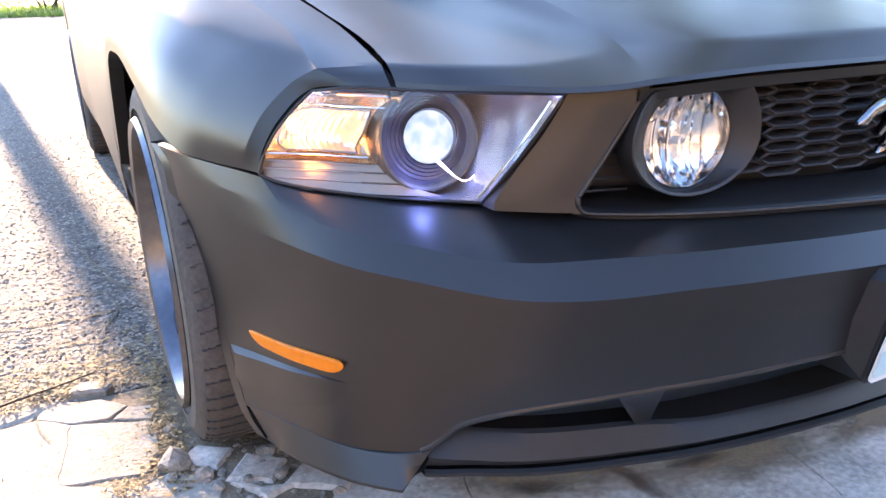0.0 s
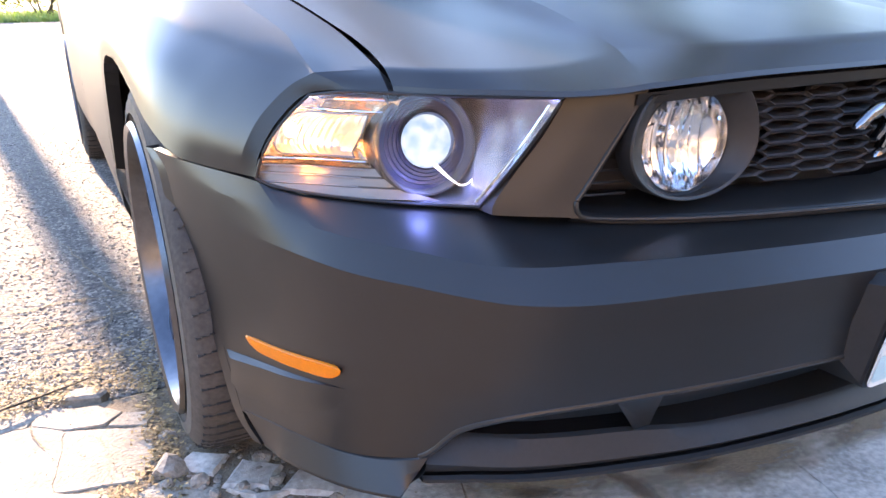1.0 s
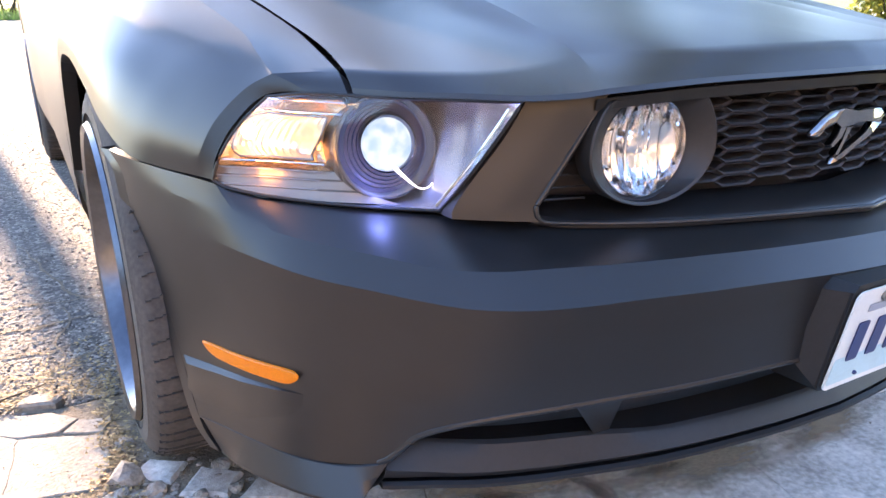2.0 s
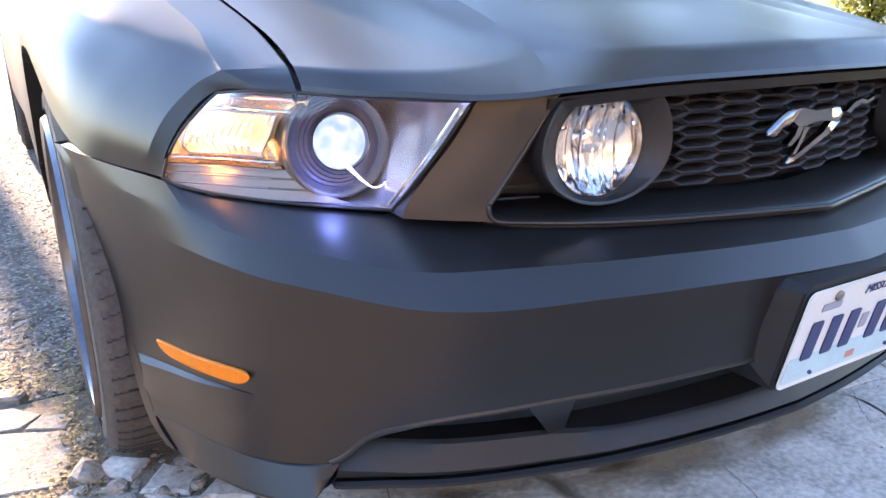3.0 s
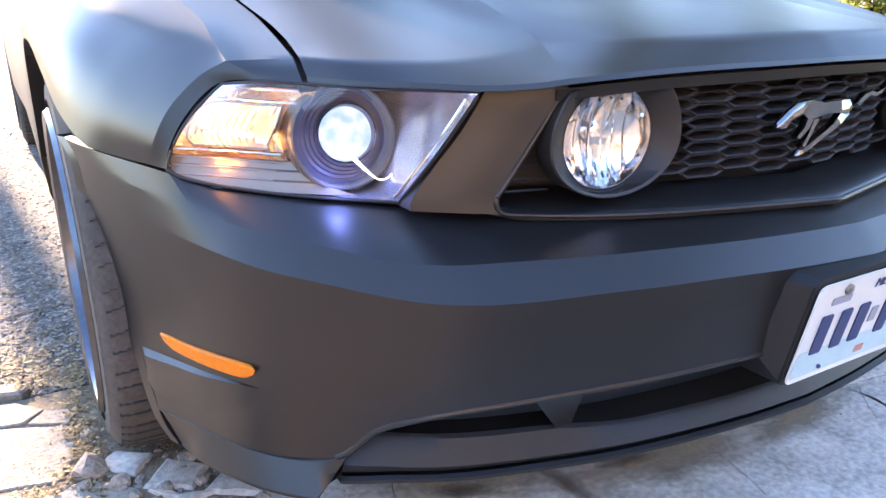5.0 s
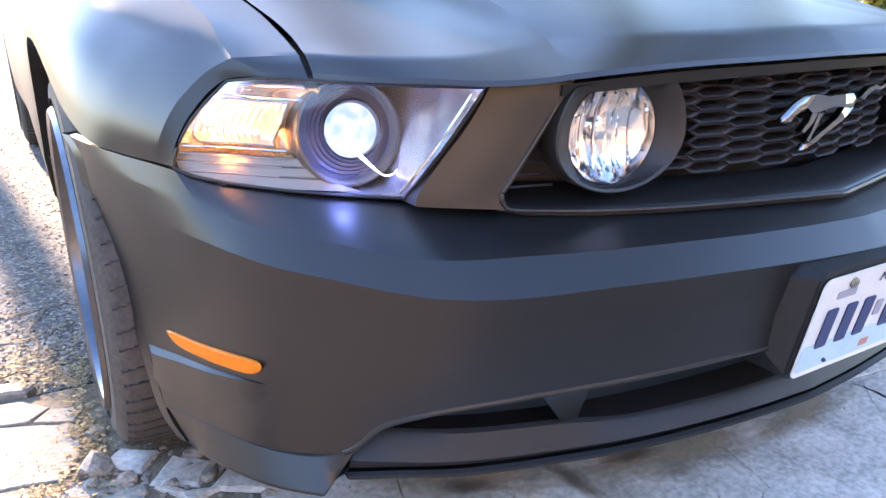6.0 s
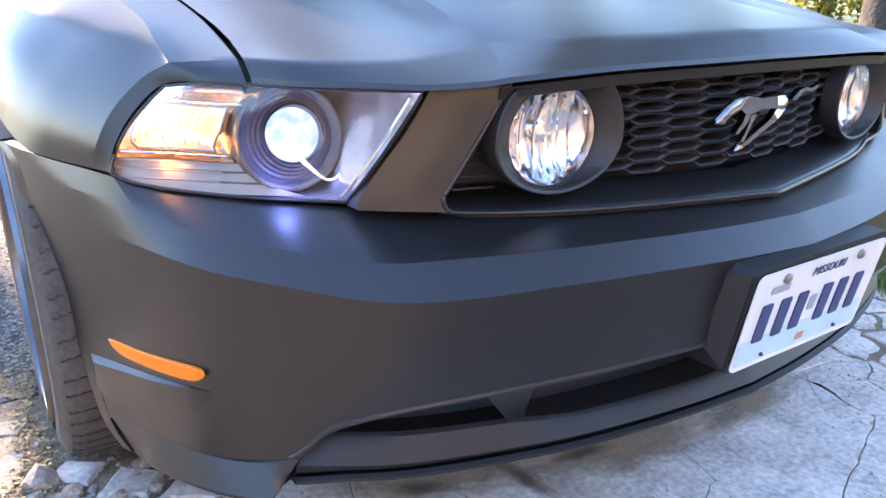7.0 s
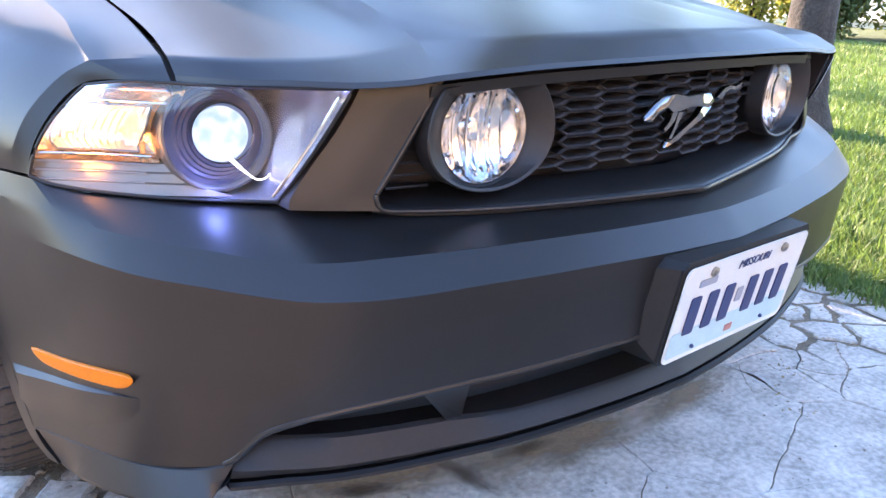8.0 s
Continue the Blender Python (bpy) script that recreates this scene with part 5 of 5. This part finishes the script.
# rubble in the broken corner by the tyre: each larger stone by itself
rng = random.Random(11)
for k in range(70):
    x, y = rng.uniform(-0.97, -0.55), rng.uniform(0.50, 0.86)
    if k == 0:
        x, y, r = -0.955, 0.735, 0.032
    else:
        r = rng.choice((0.006, 0.007, 0.009, 0.010, 0.012, 0.014, 0.018))
    if x < -0.97 and y < 0.72:
        continue
    vs, fs = lump(r, 100 + k, rng.uniform(0.5, 0.8))
    me = mesh_of("stone", vs, fs, STONE, 15)
    ob = new("stone", me)
    ob.matrix_world = pose(x, y, -0.006 + r * 0.32, 0, 0, rng.uniform(0, 360))
    tagged(ob, "pale broken lump of concrete on the ground", "stone", "rubble by the wheel")
for k, poly in enumerate(([(-0.885, 0.645), (-0.81, 0.60), (-0.77, 0.655), (-0.835, 0.710)], [(-0.80, 0.585), (-0.70, 0.52), (-0.66, 0.57), (-0.75, 0.635)], [(-0.945, 0.735), (-0.89, 0.685), (-0.85, 0.735), (-0.91, 0.775)], [(-0.88, 0.635), (-0.83, 0.56), (-0.78, 0.575), (-0.815, 0.59)])):
    slab("pale_slab", poly, CONCRETE, apron, -0.03, 0.004, 0.006, "", 0.004, 70 + k)
slab_stone = slab("stone", [(-1.125, 1.085), (-1.05, 1.062), (-1.03, 1.085), (-1.06, 1.115), (-1.10, 1.120)], CONCRETE_PALE, None, -0.02, 0.008, 0.005, "", 0.003, 90)
tagged(slab_stone, "flat pale stone lying among dry leaves", "stone", "rubble by the wheel")
places = []
for k in range(420):
    x, y = rng.uniform(-1.0, -0.55), rng.uniform(0.46, 0.86)
    places.append((x, y, -0.008 + rng.uniform(0, 0.006), rng.choice((0.003, 0.004, 0.006, 0.008))))
for k in range(260):
    x, y = rng.uniform(-1.34, 1.15), rng.uniform(-0.6, 0.95)
    places.append((x, y, 0.001, rng.choice((0.0015, 0.002, 0.003))))
strew("gravel", STONE, places, "loose pale grit and crumbs", "gravel")
places = []
for k in range(2600):
    x, y = rng.uniform(-1.0, -0.5), rng.uniform(0.46, 0.98)
    places.append((x, y, -0.008 + rng.uniform(0, 0.004), rng.uniform(0.002, 0.007)))
strew("soil_crumbs", DIRT, places, "loose brown soil crumbs in the broken corner", "soil")
places = []
for k in range(34000):
    t = rng.random() ** 2.1
    y = 1.08 + 6.5 * t
    x = rng.uniform(-1.5 - 0.25 * y, -0.75)
    places.append((x, y, -0.013 + 0.006 * noise2(x, y, 2.3), rng.uniform(0.002, 0.0075)))
strew("gravel", GRIT, places, "pale aggregate stones in the asphalt surface", "gravel")

# dry leaves in the joint between asphalt and slabs
LEAVES = []
for k in range(6):
    q = random.Random(k)
    pts = [(0, 0), (0.5, 0.3), (1.0, 0.35), (1.6, 0), (1.0, -0.35), (0.5, -0.3)]
    vs = np.array([(x - 0.8, y * q.uniform(0.8, 1.3), 0.25 * q.uniform(-1, 1) * abs(y) + 0.15 * (x - 0.8) ** 2) for x, y in pts])
    LEAVES.append((vs, [[0, 1, 5], [1, 2, 4, 5], [2, 3, 4]]))
places = []
for k in range(3000):
    x = rng.uniform(-1.6, -0.90)
    y = 1.07 + abs(rng.gauss(0, 0.11)) + 0.04 * noise2(x, 0, 6)
    if rng.random() < 0.16:
        y = rng.uniform(0.65, 1.1)
        x = rng.choice((-0.962, -0.948, -0.955)) + rng.gauss(0, 0.014)
    places.append((x, y, 0.0 + rng.uniform(0, 0.012), rng.uniform(0.003, 0.009)))
strew("dry_leaves", LITTER, places, "small dry brown leaves and husks", "leaf litter", LEAVES)
places = []
for k in range(1000):
    x, y = rng.gauss(1.19, 0.05), rng.uniform(-0.6, 1.3)
    places.append((x, y, 0.0 + rng.uniform(0, 0.01), rng.uniform(0.004, 0.010)))
for k in range(420):
    s = rng.choice(seeds[:40])
    t = min((q for q in seeds if q is not s), key=lambda q: (q - s).length)
    p = (s + t) / 2 + Vector((rng.gauss(0, 0.02), rng.gauss(0, 0.02)))
    places.append((p.x, p.y, 0.0, rng.uniform(0.003, 0.007)))
strew("dry_leaves", LITTER, places, "small dry brown leaves along the lawn edge", "leaf litter", LEAVES)

# a thin dry twig lying among the leaves
bm = bmesh.new()
tube(bm, spline([(-1.40, 1.03, 0.010), (-1.22, 1.085, 0.014), (-1.13, 1.118, 0.012), (-1.06, 1.150, 0.010)], 24), [0.0032 - 0.0018 * i / 23 for i in range(24)], 6)
tagged(part("twig", bm, BARK), "thin dark dry twig lying among leaves", "twig")


# cracks in the worn drive
def crack(points, width, seed, parent=None, z0=-0.0085, wave=0.006, label="dark crack in the asphalt"):
    q = random.Random(seed)
    line = spline([(x, y, 0) for x, y in points], 60)
    verts, faces = [], []
    for i, p in enumerate(line):
        t = line[min(i + 1, 59)] - line[max(i - 1, 0)]
        side = np.array([-t[1], t[0]]) / max(1e-6, math.hypot(t[0], t[1]))
        c = p[:2] + side * (0.010 * noise2(p[0], p[1], 14, seed) + q.uniform(-0.002, 0.002))
        w = width * (0.35 + 0.65 * math.sin(math.pi * (i + 1) / 61)) * q.uniform(0.6, 1.2)
        z = z0 + wave * noise2(p[0], p[1], 2.3)
        verts += [(*(c + side * w), z), (*(c - side * w), z)]
        if i:
            faces.append((2 * i - 2, 2 * i - 1, 2 * i + 1, 2 * i))
    ob = new("crack", mesh_of("crack", verts, faces, DIRT))
    ob.parent = parent or drive
    return tagged(ob, label)


for k, pts in enumerate(([(-1.30, 1.54), (-1.19, 1.528), (-1.07, 1.522), (-0.979, 1.533), (-0.852, 1.551)], [(-1.10, 1.245), (-1.033, 1.263), (-0.967, 1.299), (-0.886, 1.312)], [(-1.09, 2.252), (-1.02, 1.911), (-0.964, 1.703), (-0.888, 1.629)])):
    crack(pts, 0.005, 7 + k)
for k, pts in enumerate(([(-1.20, 1.36), (-1.12, 1.375), (-1.04, 1.36), (-0.95, 1.39)], [(-1.32, 1.70), (-1.20, 1.66), (-1.10, 1.69), (-0.98, 1.66), (-0.90, 1.68)], [(-1.02, 1.30), (-1.03, 1.42), (-0.99, 1.52), (-1.00, 1.62)], [(-1.25, 1.22), (-1.14, 1.25), (-1.06, 1.23)])):
    crack(pts, 0.004, 17 + k)
for k, (pts, width) in enumerate((([(-1.184, 1.012), (-1.176, 0.964), (-1.164, 0.926), (-1.147, 0.903)], 0.0016), ([(-1.194, 0.902), (-1.174, 0.915), (-1.155, 0.921)], 0.0010), ([(-1.071, 0.837), (-1.047, 0.832), (-1.027, 0.837)], 0.0009), ([(-1.029, 0.671), (-1.009, 0.681), (-0.975, 0.663)], 0.0022), ([(-1.09, 0.93), (-1.06, 0.90), (-1.055, 0.86)], 0.0007), ([(0.672, 0.081), (0.62, 0.132), (0.602, 0.176)], 0.0018), ([(0.835, 0.185), (0.76, 0.140), (0.711, 0.100), (0.672, 0.081)], 0.0016), ([(0.418, 0.157), (0.46, 0.205), (0.518, 0.266)], 0.0012))):
    crack(pts, width, 30 + k, apron, 0.0022, 0.0, "fine dark crack across the concrete")
# brown stains and washed-in dirt on the apron


def spill(name, color, most):
    """A stain that fades out over a ragged edge."""
    m = material(name, color, 0.8, 0.0, 0.4, 30)
    nt = m.node_tree
    tc, far, n, add, ramp, see, mix = (nt.nodes.new("ShaderNode" + k) for k in ("TexCoord", "VectorMath", "TexNoise", "Math", "MapRange", "BsdfTransparent", "MixShader"))
    far.operation, add.operation = "LENGTH", "ADD"
    n.inputs["Scale"].default_value, n.inputs["Detail"].default_value, n.inputs["Roughness"].default_value = 3.0, 8, 0.65
    ramp.inputs[1].default_value, ramp.inputs[2].default_value, ramp.inputs[3].default_value, ramp.inputs[4].default_value = 0.70, 1.35, most, 0.0
    for a, b in ((tc.outputs["Object"], far.inputs[0]), (tc.outputs["Object"], n.inputs["Vector"]), (far.outputs["Value"], add.inputs[0]), (n.outputs[0], add.inputs[1]), (add.outputs[0], ramp.inputs[0]), (ramp.outputs[0], mix.inputs[0]), (see.outputs[0], mix.inputs[1]), (nt.nodes["Principled BSDF"].outputs[0], mix.inputs[2]), (mix.outputs[0], nt.nodes["Material Output"].inputs[0])):
        nt.links.new(a, b)
    return m


SPILL, WASH = spill("brown_spill", (0.10, 0.062, 0.042), 0.7), spill("washed_dirt", (0.27, 0.195, 0.125), 0.75)
for k, (mat, x, y, sx, sy, turned) in enumerate(((WASH, -0.38, 0.40, 0.30, 0.10, -22), (WASH, -0.02, 0.275, 0.32, 0.085, -10), (WASH, 0.30, 0.245, 0.22, 0.06, 4), (SPILL, -0.252, 0.300, 0.028, 0.095, 12), (SPILL, -0.42, 0.375, 0.07, 0.025, -25), (SPILL, -0.12, 0.300, 0.09, 0.022, -12))):
    bm = bmesh.new()
    bmesh.ops.create_circle(bm, cap_ends=True, segments=32, radius=1.0)
    ob = part("stain", bm, mat, apron, "brown dried stain on the concrete" if mat is SPILL else "washed-in brown dirt on the concrete")
    ob.matrix_world = pose(x, y, 0.0024 + 0.0004 * k, 0, 0, turned) @ Matrix.Diagonal((sx, sy, 1, 1))
places = []
for k in range(150):
    x, y = rng.uniform(-1.34, -0.98), rng.uniform(0.45, 1.0)
    places.append((x, y, 0.0006, rng.choice((0.0007, 0.001, 0.0013, 0.0018))))
strew("soil_crumbs", DIRT, places, "dark crumbs and pits scattered over the pale slabs", "soil")
places = []
for k in range(420):
    c = rng.choice(((-0.985, 0.735), (-1.045, 0.700), (-0.955, 0.80), (-0.965, 0.87)))
    places.append((c[0] + rng.gauss(0, 0.020), c[1] + rng.gauss(0, 0.016), rng.uniform(0.0, 0.008), rng.uniform(0.003, 0.008)))
strew("dry_leaves", LITTER, places, "small drifts of dry leaves between broken slabs", "leaf litter", LEAVES)


# ---- lawn, trees, shrubs and what closes the place ----
def blades(name, places, label, mat=GRASS):
    verts, faces = [], []
    q = random.Random(3)
    for x, y, h, w in places:
        a = q.uniform(0, 6.28)
        c, s = math.cos(a) * w, math.sin(a) * w
        lx, ly = q.gauss(0, 0.35) * h, q.gauss(0, 0.35) * h
        b = len(verts)
        z = -0.036
        verts += [(x - c, y - s, z), (x + c, y + s, z), (x + c * 0.7 + lx * 0.4, y + s * 0.7 + ly * 0.4, z + h * 0.6), (x - c * 0.7 + lx * 0.4, y - s * 0.7 + ly * 0.4, z + h * 0.6), (x + lx, y + ly, z + h)]
        faces += [(b, b + 1, b + 2, b + 3), (b + 3, b + 2, b + 4)]
    me = bpy.data.meshes.new(name)
    me.from_pydata(verts, [], faces)
    me.materials.append(mat)
    return tagged(new(name, me), label, "grass", kind="stuff")


rng = random.Random(21)
places = []
for k in range(60000):
    t = rng.random()
    x = 1.17 + 11.0 * t ** 1.9 + 0.04 * rng.gauss(0, 1)
    y = rng.uniform(-0.5, 1.2) + (x - 1.2) * rng.uniform(-0.02, 0.62)
    far = 1 + 0.16 * (x - 1.2)
    places.append((x, y, rng.uniform(0.045, 0.09), 0.0034 * far))
blades("grass", places, "short sunlit green lawn grass with dry tufts")
places = []
for k in range(9000):
    y = 21.3 + 9 * rng.random() ** 2
    x = rng.uniform(-9.0, 3.0)
    places.append((x, y, rng.uniform(0.08, 0.2), 0.014))
blades("grass", places, "sunlit grass verge beyond the drive")


def leaf_cloud(bm, centres, count, size, q):
    for k in range(count):
        c, r = centres[q.randrange(len(centres))]
        d = Vector((q.gauss(0, 1), q.gauss(0, 1), q.gauss(0, 1)))
        p = c + d.normalized() * r * q.random() ** 0.4
        n = Vector((q.gauss(0, 1), q.gauss(0, 1), q.gauss(0.6, 1))).normalized()
        a = n.orthogonal().normalized()
        a = Matrix.Rotation(q.uniform(0, 6.28), 3, n) @ a
        b = n.cross(a)
        s = size * q.uniform(0.6, 1.4)
        vs = [bm.verts.new(p + v) for v in (a * s, b * s * 0.45, -a * s, -b * s * 0.45)]
        bm.faces.new(vs)


def tree(x, y, r, height, label, seed, leaves=3500, crown_low=2.6, mat=LEAF, spread=0.34, leaf=0.075):
    q = random.Random(seed)
    t = tagged(new("tree"), label, "tree")
    bm = bmesh.new()
    rows = []
    n = 28
    for k in range(22):
        f = k / 21
        z = -0.05 + height * 0.62 * f
        rad = r * (1 - 0.55 * f) * (1 + 0.55 * math.exp(-z / 0.16))
        ox, oy = 0.10 * math.sin(3 * f) * f, 0.08 * math.sin(2 * f + 1) * f
        row = []
        for i in range(n):
            a = 2 * math.pi * i / n
            rr = rad * (1 + 0.10 * noise.noise(Vector((math.cos(a) * 2.2, math.sin(a) * 2.2, z * 1.3 + seed))) + 0.05 * noise.noise(Vector((math.cos(a) * 7, math.sin(a) * 7, z * 2.0))))
            row.append(bm.verts.new((x + ox + rr * math.cos(a), y + oy + rr * math.sin(a), z)))
        rows.append(row)
    for a, b in zip(rows, rows[1:]):
        for i in range(n):
            bm.faces.new([a[i], a[(i + 1) % n], b[(i + 1) % n], b[i]])
    part("trunk", bm, BARK, t, "rough grey-brown bark", 50)
    tips = []
    for k in range(9):
        bm = bmesh.new()
        a = k * 2.4 + q.uniform(-0.3, 0.3)
        z0 = crown_low + (height * 0.62 - crown_low) * k / 9
        base = Vector((x + 0.05, y + 0.05, z0))
        out = Vector((math.cos(a), math.sin(a), 0.55 + 0.08 * k)).normalized()
        ln = height * spread * q.uniform(0.8, 1.15)
        pts = [base + out * ln * f + Vector((0, 0, 0.12 * ln * math.sin(3 * f))) for f in (0, 0.3, 0.6, 1.0)]
        tube(bm, pts, [r * 0.42, r * 0.28, r * 0.18, r * 0.06], 8)
        part("limb", bm, BARK, t)
        tips += [(pts[2], 1.5 * spread), (pts[3], 2.2 * spread), ((pts[1] + pts[2]) / 2, spread)]
    bm = bmesh.new()
    leaf_cloud(bm, tips, leaves, leaf, q)
    tagged(part("crown", bm, mat, t, "loose green leaves"), kind="stuff")
    return t


tree(3.50, 1.74, 0.140, 8.0, "old tree with rough grey bark standing in the lawn", 4, 12000, 2.9, LEAF, 0.55)
# unseen trees, added for dappled lawn shade and darker sky in the hood
for k, (x, y) in enumerate(((4.2, 13.5), (9.8, 8.6))):
    tree(x, y, 0.17, 8.6 + 0.6 * k, "unseen broad leafy tree added to dapple the lawn and darken the hood's reflection", 14 + k, 13000, 2.3, LEAF_DARK, 0.5, 0.13)
tree(-1.86, 9.6, 0.125, 9.0, "tree with a straight trunk standing beside the drive", 31, 9000, 5.2, LEAF_DARK, 0.34)


def shrub(x, y, w, h, seed, mat, leaves=3600):
    q = random.Random(seed)
    t = tagged(new("shrub"), "leafy garden shrub with uneven outline", "shrub", "shrubs beyond the lawn")
    centres = [(Vector((x + q.uniform(-w, w) * 0.6, y + q.uniform(-w, w) * 0.4, h * q.uniform(0.12, 0.85))), w * q.uniform(0.25, 0.45)) for _ in range(14)]
    for k in range(5):
        bm = bmesh.new()
        c = centres[k][0]
        tube(bm, [Vector((x + 0.1 * k - 0.2, y, -0.04)), Vector(((x + c.x) / 2, (y + c.y) / 2, c.z * 0.6)), c], [0.03, 0.02, 0.008], 6)
        part("stem", bm, BARK, t)
    bm = bmesh.new()
    leaf_cloud(bm, centres, leaves, 0.065, q)
    tagged(part("foliage", bm, mat, t), kind="stuff")


for k, (x, y, w, h, mat) in enumerate(((13.4, 6.3, 1.2, 1.7, LEAF_DARK), (13.9, 5.2, 1.0, 1.5, LEAF), (12.9, 7.6, 1.3, 2.0, LEAF), (14.4, 3.9, 1.0, 1.4, LEAF_DARK), (12.0, 9.4, 1.4, 2.2, LEAF_DARK), (-3.2, 25.5, 1.6, 2.2, LEAF), (-0.9, 26.5, 1.6, 2.4, LEAF_DARK), (1.4, 26.0, 1.5, 2.2, LEAF), (-5.8, 26.5, 1.7, 2.4, LEAF_DARK))):
    shrub(x, y, w, h, 60 + k, mat)

# white house beyond the lawn
house = tagged(new("house"), "white weatherboarded house with grey roof beyond the lawn", "house")
for k in range(16):
    bm = bmesh.new()
    v = box(bm, 17.6, 1.0, 0.12 + 0.18 * k, 17.72, 11.0, 0.30 + 0.18 * k)
    for p in v:
        if p.co.z < 0.13 + 0.18 * k and p.co.x < 17.65:
            p.co.x -= 0.025
    part("board", bm, SIDING, house)
bm = bmesh.new()
box(bm, 17.74, 1.0, -0.04, 24.0, 11.0, 3.0)
part("wall", bm, SIDING, house)
bm = bmesh.new()
for c in ((17.2, 0.6, 2.95), (24.5, 0.6, 2.95), (24.5, 11.4, 2.95), (17.2, 11.4, 2.95), (20.8, 0.6, 4.9), (20.8, 11.4, 4.9)):
    bm.verts.new(c)
bm.verts.ensure_lookup_table()
for f in ((0, 3, 5, 4), (1, 4, 5, 2), (0, 4, 1), (3, 2, 5), (0, 1, 2, 3)):
    bm.faces.new([bm.verts[i] for i in f])
part("roof", bm, ROOFING, house)

# unseen plain wall behind the camera, added for the paint's reflections; closes the place
bm = bmesh.new()
box(bm, -14, -9.3, -0.04, 14, -9.0, 4.6)
tagged(part("added_wall_south", bm, YARD_WALL), "plain unseen wall added for the car's paint to reflect", "wall", kind="structure")

# unseen wall to the left, added to darken reflections on the bumper corner
bm = bmesh.new()
box(bm, -14.3, -9.3, -0.04, -14.0, 5.0, 2.6)
tagged(part("added_wall_west", bm, YARD_WALL), "plain unseen wall added to darken the bumper's left reflections", "wall", kind="structure")
